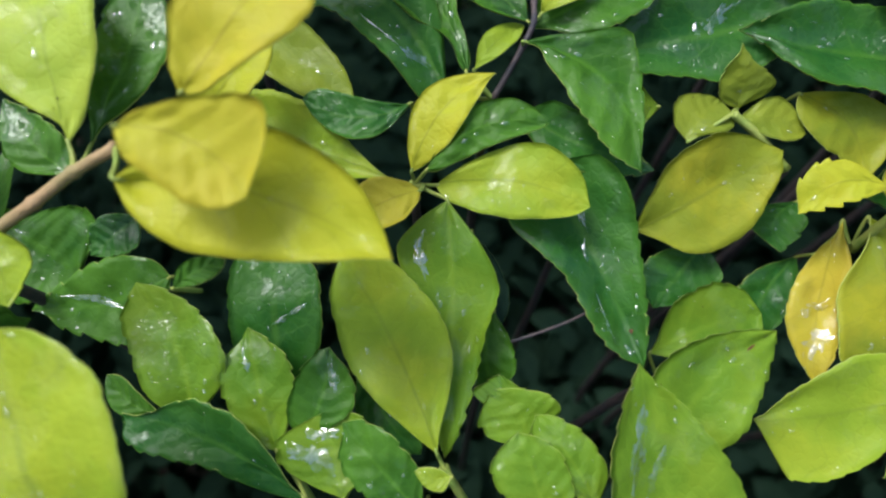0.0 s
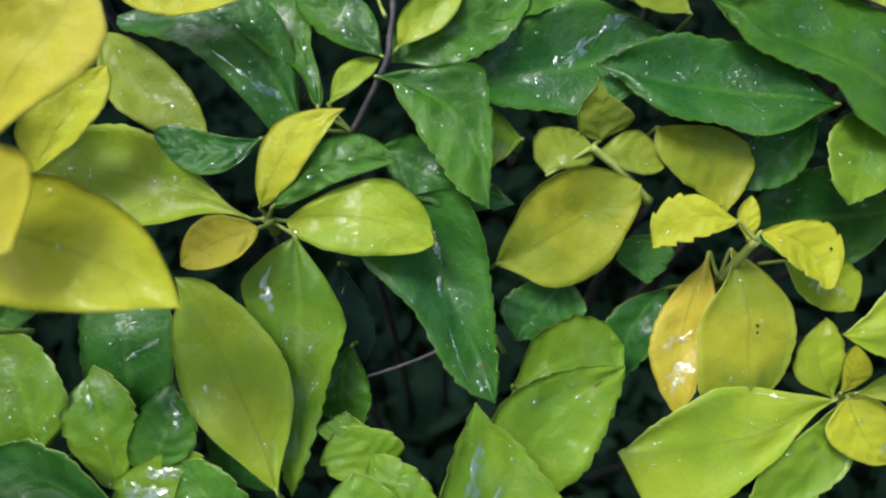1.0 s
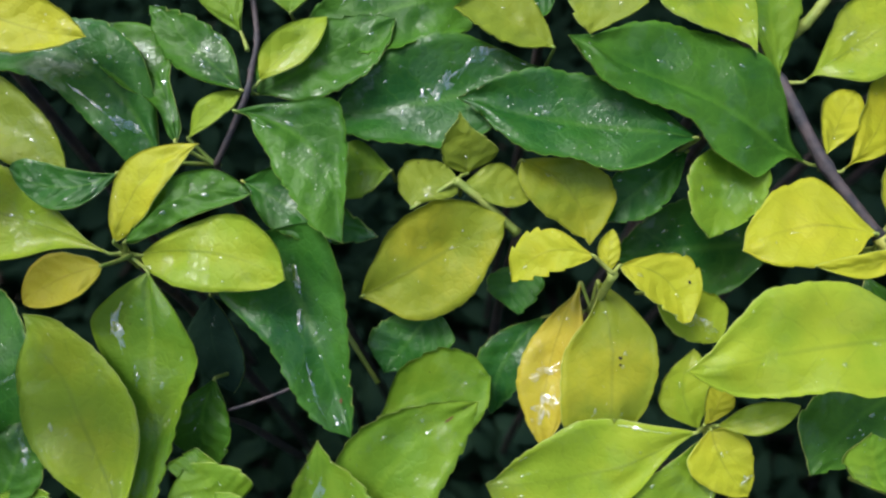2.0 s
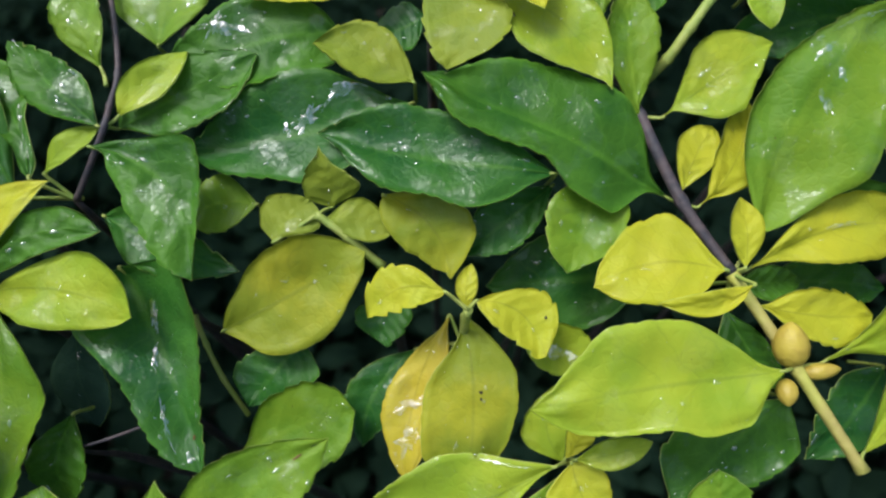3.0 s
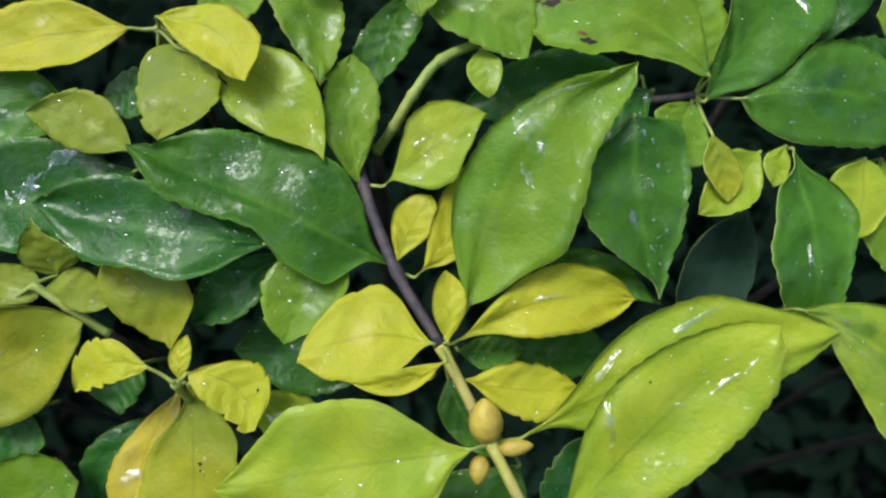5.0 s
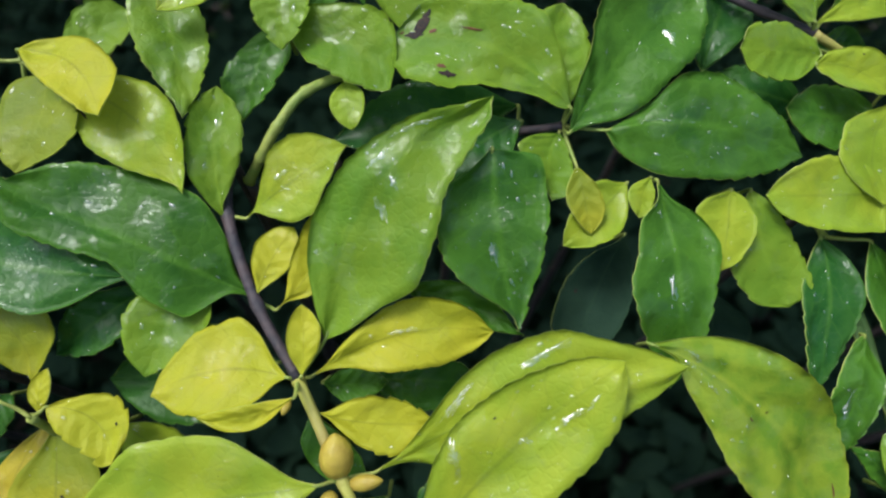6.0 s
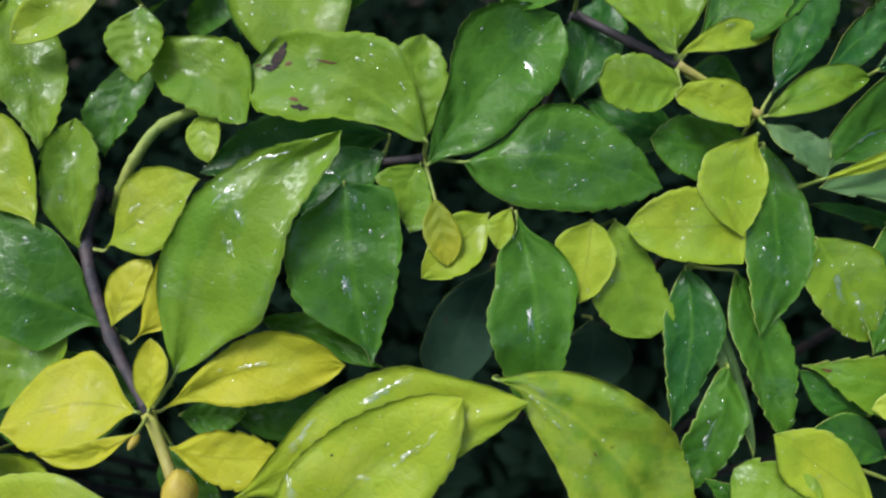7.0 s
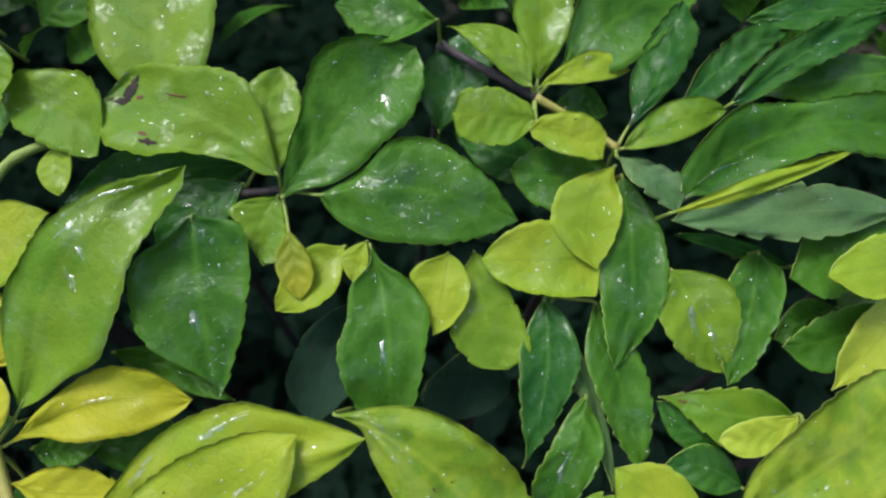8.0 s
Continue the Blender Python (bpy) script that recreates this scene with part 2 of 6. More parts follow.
def shoot(foot, nodes, label, girth=0.0017, brown=0, skin=None):
    """A shoot that rises from the soil through the hedge to its leafy nodes."""
    root = tagged(new("hedge_shoot"), label, "shrub shoot", "shoots of the hedge")
    root.matrix_basis = Matrix.Translation(foot)
    foot, nodes = Vector(foot), [Vector(n) for n in nodes]
    first = nodes[0]
    way = foot.lerp(first, 0.5) + Vector((random.uniform(-0.02, 0.02), 0.05, 0))
    near = foot.lerp(first, 0.9) + Vector((0, 0.015, 0))
    wood = smooth_line([foot, way, near, first], 7)
    n = len(wood)
    part("woody_stem", mesh_of("woody_stem", *tube(wood, [0.0045 - (0.0045 - girth) * i / (n - 1) for i in range(n)]), [BARK]), root, "dark brown woody stem")
    green = smooth_line(nodes, 8)
    n = len(green)
    radii = [girth * (1.0 - 0.12 * i / (n - 1)) * (1 + 0.06 * noise.noise(green[i] * 300)) for i in range(n)]
    for k in range(0, n, 8):
        radii[k] *= 1.25
    cut = brown * 8
    if brown:
        part("brown_stem", mesh_of("brown_stem", *tube(green[:cut + 1], radii[:cut + 1], 12), [BARK]), root, "dark purplish brown stem")
    part("young_stem", mesh_of("young_stem", *tube(green[cut:], radii[cut:], 12), [skin or (TWIG if brown else STALK)]), root, "pinkish brown young stem" if skin == PINK else "grey-brown bare stem" if skin else "yellowish green young stem")
    return root


ROWS_ALONG, ROWS_ACROSS = 64, 6
STATIONS = (0.0, 0.08, 0.2, 0.35, 0.5, 0.65, 0.8, 0.93, 1.0)


def half_width(u, widths):
    """Half-width of a blade at u along its midrib: an even curve through the widths at the stations, with no overshoot."""
    k = 0
    while k < 7 and u >= STATIONS[k + 1]:
        k += 1
    steps = [STATIONS[i + 1] - STATIONS[i] for i in range(8)]
    rise = [(widths[i + 1] - widths[i]) / steps[i] for i in range(8)]

    def slope(i):
        if i in (0, 8):
            return rise[0] if i == 0 else rise[7]
        if rise[i - 1] * rise[i] <= 0:
            return 0.0
        a, b = 2 * steps[i] + steps[i - 1], steps[i] + 2 * steps[i - 1]
        return (a + b) / (a / rise[i - 1] + b / rise[i])

    h, t = steps[k], (u - STATIONS[k]) / steps[k]
    return ((2 * t ** 3 - 3 * t ** 2 + 1) * widths[k] + (t ** 3 - 2 * t ** 2 + t) * h * slope(k)
            + (3 * t ** 2 - 2 * t ** 3) * widths[k + 1] + (t ** 3 - t ** 2) * h * slope(k + 1))


def blade_point(u, v, g):
    """A point of the blade: u along the midrib, v from -1 to 1 across."""
    base, axis, side, up, length, half, left, right, sway, arch, fold, wave, teeth, seed = g
    u = min(max(u, 0.0), 1.0)
    w = max(half_width(u, left if v > 0 else right), 0.0)
    full = min(w / half, 1.0)
    w *= 1 + 0.012 * noise.noise((u * 13, seed * 40, 4.5 if v > 0 else -4.5))
    if teeth and u > 0.25:
        count = length / (0.0062 if teeth < 4 else 0.011)
        run = u * count + seed * 3 + (0.5 if v > 0 else 0) + 0.35 * noise.noise((u * 5, seed * 20, 2 if v > 0 else -2))
        saw = run % 1.0
        size = 0.6 + 0.7 * abs(noise.noise((math.floor(run) * 1.7, seed * 11, 0.5)))
        w -= min(0.00105 * teeth * size, 0.25 * w) * saw ** 1.6 * min(1, (u - 0.25) * 4) * abs(v) ** 8
    hump = 4 * u * (1 - u)
    crease = fold * abs(v) ** 1.4 * w - 0.45 * fold * half * full
    ripple = wave * half * math.sin(u * 10 + seed * 9 + (2 if v > 0 else 0)) * v * v * full
    roll = 0.05 * length * (noise.noise((u * 2.4 + seed * 17, v * 0.9, seed * 31)) + 0.35 * noise.noise((u * 6 + seed * 7, v * 2.2, seed * 13))) * min(1, 3 * full)
    return base + axis * (u * length) + side * (sway * hump * length + v * w) + up * (arch * length * hump + crease + ripple + roll)


def leaf(plant, base, tip, face, left, right, material, root, sway=0.0, arch=0.06, fold=0.15, wave=0.03, teeth=0.0, wet=0.5, label="", marks=(), pools=()):
    """One leaf of a shoot: a folded, arched blade with a thick pale rim, its stalk, and rain drops on it.
    left and right: half-widths in millimetres from the base to the tip."""
    base, tip, root = Vector(base), Vector(tip), Vector(root)
    length = (tip - base).length
    axis = (tip - base).normalized()
    up = Vector(face)
    up = (up - axis * up.dot(axis)).normalized()
    side = up.cross(axis)
    seed = random.random()
    width = (max(left) + max(right)) / 1000
    left, right = [0.0, *(w / 1000 for w in left), 0.0], [0.0, *(w / 1000 for w in right), 0.0]
    g = (base, axis, side, up, length, width / 2, left, right, sway, arch, fold, wave, teeth, seed)
    verts, faces, uvs, slots = [], [], [], []
    across = 2 * ROWS_ACROSS + 1
    for i in range(ROWS_ALONG + 1):
        u = i / ROWS_ALONG
        u = u * u * (3 - 2 * u) * 0.45 + u * 0.55
        for j in range(across):
            v = (j - ROWS_ACROSS) / ROWS_ACROSS
            verts.append(blade_point(u, v, g))
            uvs.append((u, 0.5 + v / 2))
    for i in range(ROWS_ALONG):
        for j in range(across - 1):
            k = i * across + j
            faces.append((k, k + 1, k + across + 1, k + across))
            slots.append(0)
    # the rim: a lip turned down and back under the blade
    for edge, inward in ((0, side), (across - 1, -side)):
        first = len(verts)
        for i in range(ROWS_ALONG + 1):
            p = verts[i * across + edge]
            verts.append(p - up * 0.00035 - inward * 0.0001)
            verts.append(p - up * 0.0006 + inward * 0.0004)
            uvs += [uvs[i * across + edge]] * 2
        for i in range(ROWS_ALONG):
            k, e = first + 2 * i, i * across + edge
            faces.append((e, e + across, k + 2, k))
            faces.append((k, k + 2, k + 3, k + 1))
            slots += [1, 1]
    ob = part("leaf", mesh_of("leaf", verts, faces, [material, RIM], slots, uvs), plant, label)
    inside = blade_point(0.04, 0, g) - up * 0.0010
    line = smooth_line([root, root.lerp(base, 0.55) - up * 0.001, base, inside], 4)
    n = len(line)
    part("leaf_stalk", mesh_of("leaf_stalk", *tube(line, [0.0009 - 0.0004 * i / (n - 1) for i in range(n)], 6), [STALK]), ob)
    if wet > 0.2:
        drops(ob, g, int(wet * 60 * length * width / 0.0012), seed)
    for u, v, du, dv, skin in marks:
        scar(ob, g, u, v, du, dv, skin)
    for streak in pools:
        pool(ob, g, *streak)
    return ob


def drops(ob, g, count, seed):
    """Rain drops lying on a leaf."""
    rnd = random.Random(seed)
    verts, faces = [], []
    for _ in range(min(count, 150)):
        u, v = rnd.uniform(0.08, 0.94), rnd.uniform(-0.9, 0.9)
        if noise.noise((u * 3.5 + seed * 50, v * 1.6, seed * 9)) < rnd.uniform(-0.35, 0.25):
            continue
        p, q, s = blade_point(u, v, g), blade_point(u + 0.02, v, g), blade_point(u, v + 0.04, g)
        e, f = (q - p).normalized(), (s - p).normalized()
        n = e.cross(f).normalized()
        if n.dot(g[3]) < 0:
            n = -n
        f = n.cross(e)
        r = 0.00013 + 0.0009 * rnd.random() ** 7
        stretch = rnd.uniform(0.8, 2.2)
        first = len(verts)
        for ring, (rad, up) in enumerate(((1.0, -0.05), (0.93, 0.26), (0.62, 0.47))):
            for k in range(8):
                t = math.pi * k / 4
                verts.append(p + (e * math.cos(t) * stretch + f * math.sin(t)) * r * rad + n * r * up)
        verts.append(p + n * r * 0.55)
        for ring in range(2):
            for k in range(8):
                m = (k + 1) % 8
                faces.append((first + ring * 8 + k, first + ring * 8 + m, first + ring * 8 + 8 + m, first + ring * 8 + 8 + k))
        for k in range(8):
            faces.append((first + 16 + k, first + 16 + (k + 1) % 8, first + 24))
    if faces:
        tagged(part("water_beading", mesh_of("water_beading", verts, faces, [WATER]), ob), kind="stuff")


def scar(ob, g, u, v, du, dv, skin):
    """A torn or rusty spot on a leaf."""
    rnd = random.Random(u * 91 + v)
    n = 14
    verts, faces = [blade_point(u, v, g) + g[3] * 0.0005], []
    for i in range(n):
        t, r = 2 * math.pi * i / n, rnd.uniform(0.55, 1.2)
        verts.append(blade_point(u + du * r * math.cos(t), v + dv * r * math.sin(t), g) + g[3] * 0.0003)
    for i in range(n):
        faces.append((0, 1 + i, 1 + (i + 1) % n))
    part("scar", mesh_of("scar", verts, faces, [skin]), ob, "dark brown torn spot")


def pool(ob, g, u0, v0, u1, v1, thick):
    """A streak of rain water on a leaf between two spots, so many millimetres thick to each side, with a wandering edge."""
    n, rings = 30, 5
    length, half = g[4], g[5]
    along = Vector(((u1 - u0) * length / 2, (v1 - v0) * half / 2))
    reach = along.length + thick / 1000
    e = along.normalized() if along.length > 1e-5 else Vector((1, 0))
    f = Vector((-e.y, e.x)) * thick / 1000
    verts, faces = [], []
    for k in range(rings + 1):
        for i in range(n):
            t = 2 * math.pi * i / n
            c, s = math.cos(t), math.sin(t)
            r = (0.8 + 0.75 * noise.noise((c * 1.9 + u0 * 9, s * 1.9 + v0 * 9, 3)) + 0.4 * noise.noise((c * 4.5 + u1 * 9, s * 4.5, 7))) * max(k, 0.02) / rings
            d = (e * reach * c + f * s) * r
            u, v = (u0 + u1) / 2 + d.x / length, (v0 + v1) / 2 + d.y / half
            verts.append(blade_point(min(max(u, 0.02), 0.985), min(max(v, -0.96), 0.96), g) + g[3] * (0.00025 + 0.0004 * (1 - (k / rings) ** 2)))
    for k in range(rings):
        for i in range(n):
            m = (i + 1) % n
            faces.append((k * n + i, (k + 1) * n + i, (k + 1) * n + m, k * n + m))
    faces.append(tuple(range(n)))
    part("water_film", mesh_of("water_film", verts, faces, [FILM]), ob, "shining patch of rain water")


def bud(plant, place, toward, length, radius):
    """A plump closed bud."""
    place, d = Vector(place), Vector(toward).normalized()
    line = [place + d * length * t for t in (0, 0.12, 0.3, 0.5, 0.7, 0.86, 0.96, 1)]
    part("bud", mesh_of("bud", *tube(line, [radius * r for r in (0.25, 0.7, 0.95, 1, 0.85, 0.55, 0.25, 0.03)], 12), [BUD]), plant, "yellow closed bud")


# ---- ground ----
bm = bmesh.new()
bmesh.ops.create_grid(bm, x_segments=40, y_segments=40, size=1.0)
for v in bm.verts:
    near = max(0.0, 1 - max(abs(v.co.x), abs(v.co.y)) * 1.2)
    v.co.x, v.co.y = math.copysign(abs(v.co.x) ** 3, v.co.x) * 800, math.copysign(abs(v.co.y) ** 3, v.co.y) * 800
    v.co.z = 0.03 * near * noise.noise(v.co * 3)
me = bpy.data.meshes.new("ground")
bm.to_mesh(me)
bm.free()
me.materials.append(SOIL)
tagged(new("ground", me), "dark damp soil under the hedge", "ground", kind="structure")

# ---- shoots and leaves ----
sprig = shoot((-0.139, 0.306, 0), [(-0.1438, 0.115, 1.0552), (-0.1323, 0.1199, 1.0646), (-0.1179, 0.1237, 1.0732), (-0.104, 0.1275, 1.0817), (-0.0898, 0.1294, 1.089)], "near shoot with a pinkish stem, broad yellow and amber leaves", girth=0.0020, brown=1, skin=PINK)
leaf(sprig, (-0.1075, 0.1365, 1.0847), (-0.1206, 0.1839, 1.1161), (-0.014, -0.554, 0.833), (0.5, 7.5, 14.9, 16.9, 15.8, 11.9, 5.8), (4.5, 9.1, 13.8, 16.4, 16.8, 13.2, 7.5), PALE, (-0.104, 0.1275, 1.0817), sway=0.011, arch=0.047, fold=0.152, wave=0.046, teeth=0.6, wet=0.3)
leaf(sprig, (-0.1099, 0.1481, 1.0743), (-0.0949, 0.1969, 1.1072), (0.002, -0.56, 0.829), (2.3, 6.4, 10.1, 11.8, 11.1, 8.0, 3.3), (0.9, 6.1, 10.8, 12.7, 11.5, 8.3, 3.0), GREEN, (-0.104, 0.1275, 1.0817), sway=-0.076, arch=0.084, fold=0.098, wave=0.018, teeth=1.3, wet=1)
leaf(sprig, (-0.1187, 0.1437, 1.0654), (-0.1422, 0.1645, 1.0795), (-0.01, -0.57, 0.82), (2.3, 5.8, 8.6, 9.2, 8.1, 5.6, 2.3), (3.0, 7.1, 9.2, 8.8, 7.3, 4.9, 2.0), GREEN, (-0.1179, 0.1237, 1.0732), sway=0.068, arch=0.033, fold=0.142, wave=0.011, teeth=1.3, wet=1)
leaf(sprig, (-0.0661, 0.1287, 1.107), (-0.0371, 0.1603, 1.1334), (0, -0.641, 0.768), (5.4, 9.9, 14.7, 15.2, 14.0, 11.2, 6.6), (4.6, 7.5, 10.9, 14.0, 15.9, 14.9, 8.2), BUFF, (-0.0661, 0.1415, 1.0917), sway=-0.014, arch=0.057, fold=0.171, wave=0.021, teeth=0.6, wet=0.1)
leaf(sprig, (-0.0742, 0.1098, 1.1122), (-0.0443, 0.0975, 1.1018), (0.005, -0.636, 0.771), (3.7, 5.7, 8.6, 11.3, 15.0, 16.9, 12.7), (4.1, 8.7, 10.9, 12.1, 12.3, 10.0, 5.3), BUFF, (-0.0742, 0.1226, 1.0969), sway=0.159, arch=0.030, fold=0.05, wave=0, wet=0)
leaf(sprig, (-0.0832, 0.1127, 1.0934), (-0.0125, 0.0958, 1.0817), (-0.008, -0.588, 0.809), (5.7, 10.5, 15.0, 16.5, 15.4, 12.5, 5.9), (8.2, 14.3, 17.7, 16.7, 13.7, 8.9, 3.0), GOLD, (-0.0898, 0.1294, 1.089), sway=0.084, arch=0.020, fold=0.116, wave=0.027, wet=0.3)
leaf(sprig, (-0.0811, 0.1574, 1.0694), (-0.057, 0.1845, 1.0927), (-0.01, -0.65, 0.76), (4.5, 9.5, 10.4, 9.6, 8.0, 5.6, 2.5), (1.9, 5.0, 8.1, 10.0, 10.4, 8.5, 4.2), GOLD, (-0.0809, 0.1704, 1.0541), sway=0.043, arch=0.047, fold=0.177, wave=0.028, teeth=0.6, wet=0.3)
leaf(sprig, (-0.1327, 0.1203, 1.0672), (-0.1251, 0.1005, 1.054), (-0.01, -0.56, 0.83), (2.2, 5.6, 8.6, 9.9, 9.2, 6.6, 2.7), (2.6, 6.5, 9.4, 9.8, 8.5, 5.9, 2.4), LIME, (-0.1323, 0.1199, 1.0646), sway=0.024, arch=0.039, fold=0.156, wave=0.041, teeth=0.6, wet=0.6)
leaf(sprig, (-0.169, 0.1592, 1.0243), (-0.1396, 0.1431, 1.013), (0, -0.58, 0.82), (3.4, 9.1, 15.3, 19.9, 22.4, 21.8, 11.0), (4.5, 11.7, 18.7, 22.3, 22.1, 16.5, 7.1), GREEN, (-0.1689, 0.1707, 1.008), sway=0.032, arch=0.048, fold=0.111, wave=0.026, teeth=1.3, wet=1)
sprig = shoot((-0.05, 0.252, 0), [(-0.0937, 0.0345, 0.9756), (-0.0994, 0.038, 0.9907)], "near shoot with one broad fresh green leaf")
leaf(sprig, (-0.0882, 0.0309, 1.0275), (-0.1145, 0.0827, 1.0711), (0.003, -0.643, 0.766), (5.8, 14.6, 23.0, 27.5, 27.4, 21.8, 11.1), (6.6, 17.7, 25.5, 27.2, 26.6, 22.4, 13.2), LIME, (-0.0882, 0.0437, 1.0122), sway=0.003, arch=0.070, fold=0.206, wave=0.044, teeth=0.6, wet=0.6)
sprig = shoot((-0.023, 0.293, 0), [(-0.0104, 0.1634, 1.0354), (-0.0103, 0.1591, 1.0469)], "young shoot tip with golden and lime leaves")
leaf(sprig, (-0.011, 0.1578, 1.0537), (0.0182, 0.1838, 1.0762), (-0.241, -0.467, 0.851), (2.6, 5.5, 8.5, 9.5, 8.8, 6.0, 2.5), (3.2, 6.5, 9.5, 9.8, 7.7, 4.8, 1.4), GOLD, (-0.0103, 0.1591, 1.0469), sway=0.103, arch=0.066, fold=0.158, wave=0.024, wet=0.3)
leaf(sprig, (-0.0026, 0.1556, 1.0495), (0.0496, 0.1439, 1.0506), (-0.127, -0.483, 0.866), (2.6, 6.3, 10.7, 13.6, 14.3, 12.3, 8.0), (6.2, 9.8, 13.2, 13.7, 12.0, 8.9, 4.4), LIME, (-0.0103, 0.1591, 1.0469), sway=0.092, arch=0.043, fold=0.137, wave=0.029, wet=0.6)
leaf(sprig, (-0.0151, 0.158, 1.0475), (-0.0976, 0.175, 1.0567), (-0.014, -0.527, 0.85), (1.5, 5.9, 14.2, 18.2, 17.0, 12.3, 5.7), (0.5, 4.2, 11.4, 16.1, 17.5, 15.4, 8.6), LIME, (-0.0103, 0.1591, 1.0469), sway=-0.064, arch=0.037, fold=0.121, wave=0.028, teeth=0.6, wet=0.6)
leaf(sprig, (-0.0072, 0.1427, 1.0597), (-0.0319, 0.1327, 1.0527), (-0.001, -0.57, 0.822), (3.3, 5.9, 8.1, 8.3, 7.3, 5.3, 2.5), (3.2, 5.4, 7.9, 8.7, 8.2, 6.1, 2.9), BUFF, (-0.007, 0.1585, 1.0465), sway=-0.058, arch=0.082, fold=0.162, wave=0.021, wet=0.1)
leaf(sprig, (0.0015, 0.1491, 1.0487), (0.0007, 0.0803, 0.9925), (-0.017, -0.562, 0.827), (4.8, 11.7, 16.2, 11.8, 9.4, 6.5, 3.2), (10.3, 18.3, 15.4, 13.5, 11.0, 7.4, 3.2), MID, (-0.0103, 0.1591, 1.0469), sway=0.025, arch=0.028, fold=0.144, wave=0.018, teeth=1.3, wet=0.8, pools=[(0.14, -0.67, 0.31, -0.53, 2.1), (0.37, -0.33, 0.44, -0.33, 1.5)])
leaf(sprig, (-0.006, 0.1558, 1.0558), (0.0366, 0.1695, 1.0658), (-0.004, -0.583, 0.812), (1.2, 3.4, 5.7, 7.3, 8.3, 8.2, 5.5), (3.6, 5.7, 7.2, 7.5, 7.0, 5.4, 2.7), GREEN, (-0.0103, 0.1591, 1.0469), sway=0.154, arch=0.042, fold=0.152, wave=0.013, wet=1)
leaf(sprig, (-0.0112, 0.1791, 1.0669), (-0.05, 0.1805, 1.0676), (-0.01, -0.57, 0.82), (2.4, 5.7, 8.0, 8.0, 7.0, 5.0, 2.3), (1.3, 3.5, 5.8, 7.4, 8.2, 7.4, 3.8), DEEP, (-0.0111, 0.1906, 1.0505), sway=0.168, arch=0.059, fold=0.131, wave=0.038, wet=1)
leaf(sprig, (-0.0749, 0.2205, 1.0838), (-0.0313, 0.1809, 1.0621), (-0.014, -0.492, 0.87), (3.7, 7.2, 10.4, 11.6, 11.1, 8.6, 3.8), (3.4, 8.3, 12.0, 12.4, 10.8, 7.6, 3.3), DULL, (-0.0748, 0.232, 1.0674), sway=-0.038, arch=0.067, fold=0.177, wave=0.038, teeth=0.6, wet=0.5)
sprig = shoot((-0.003, 0.256, 0), [(0.0092, 0.0691, 0.9751), (0.0002, 0.0761, 0.9951)], "low rosette of rounded fresh green leaves")
leaf(sprig, (-0.002, 0.0784, 1.0012), (-0.0371, 0.1345, 1.0444), (0.052, -0.589, 0.806), (3.9, 8.7, 13.4, 15.8, 14.3, 10.7, 1.7), (3.3, 10.2, 16.6, 18.6, 16.7, 13.1, 8.3), LIME, (0.0002, 0.0761, 0.9951), sway=-0.037, arch=0.019, fold=0.16, wave=0.023, teeth=0.6, wet=0.6)
leaf(sprig, (0.0146, 0.0927, 1.0063), (0.0194, 0.1016, 1.0125), (-0.01, -0.57, 0.82), (3.8, 8.3, 9.5, 8.8, 7.2, 4.7, 1.9), (1.4, 3.8, 6.4, 8.3, 9.3, 9.2, 4.7), MID, (0.0147, 0.1042, 0.9899), sway=-0.318, arch=0.057, fold=0.089, wave=0.02, teeth=1.3, wet=0.8)
leaf(sprig, (0.0278, 0.0818, 0.9992), (0.0165, 0.0972, 1.0099), (-0.01, -0.57, 0.82), (2.7, 7.1, 11.3, 13.6, 13.5, 10.2, 4.3), (8.1, 13.9, 13.4, 12.0, 9.6, 6.2, 2.4), MID, (0.0279, 0.0933, 0.9828), sway=-0.173, arch=0.088, fold=0.112, wave=0.038, teeth=1.3, wet=0.8)
leaf(sprig, (0.0329, 0.0582, 0.9969), (0.0239, 0.0806, 1.0127), (-0.008, -0.577, 0.817), (2.7, 6.0, 9.5, 12.0, 13.1, 11.6, 6.0), (4.3, 10.2, 11.0, 11.1, 10.7, 8.5, 4.8), MID, (0.033, 0.0696, 0.9804), sway=-0.015, arch=0.069, fold=0.181, wave=0.029, teeth=1.3, wet=0.8)
leaf(sprig, (0.0493, 0.0616, 0.9979), (0.0298, 0.0859, 1.0145), (-0.01, -0.569, 0.822), (1.8, 4.3, 6.9, 8.7, 9.5, 8.8, 4.1), (2.5, 6.9, 8.9, 8.9, 8.5, 6.4, 3.5), MID, (0.0494, 0.073, 0.9814), sway=-0.041, arch=0.066, fold=0.089, wave=0.013, teeth=1.3, wet=0.8)
leaf(sprig, (0.0028, 0.0682, 1.0084), (-0.0088, 0.0696, 1.0093), (-0.01, -0.57, 0.82), (2.2, 3.7, 3.6, 3.3, 2.7, 1.8, 0.8), (0.9, 2.2, 3.3, 3.7, 3.4, 2.5, 1.2), LIME, (0.0002, 0.0761, 0.9951), sway=0.136, arch=0.042, fold=0.101, wave=0.014, wet=0.6)
sprig = shoot((-0.019, 0.365, 0), [(0.0186, 0.19, 1.0604), (0.0293, 0.2, 1.077), (0.0327, 0.2052, 1.0831), (0.0332, 0.2131, 1.0862), (0.0341, 0.2255, 1.0915), (0.0310, 0.2422, 1.1005), (0.0266, 0.2586, 1.1092)], "shoot with dark glossy hanging leaves, wet", girth=0.0012, brown=6)
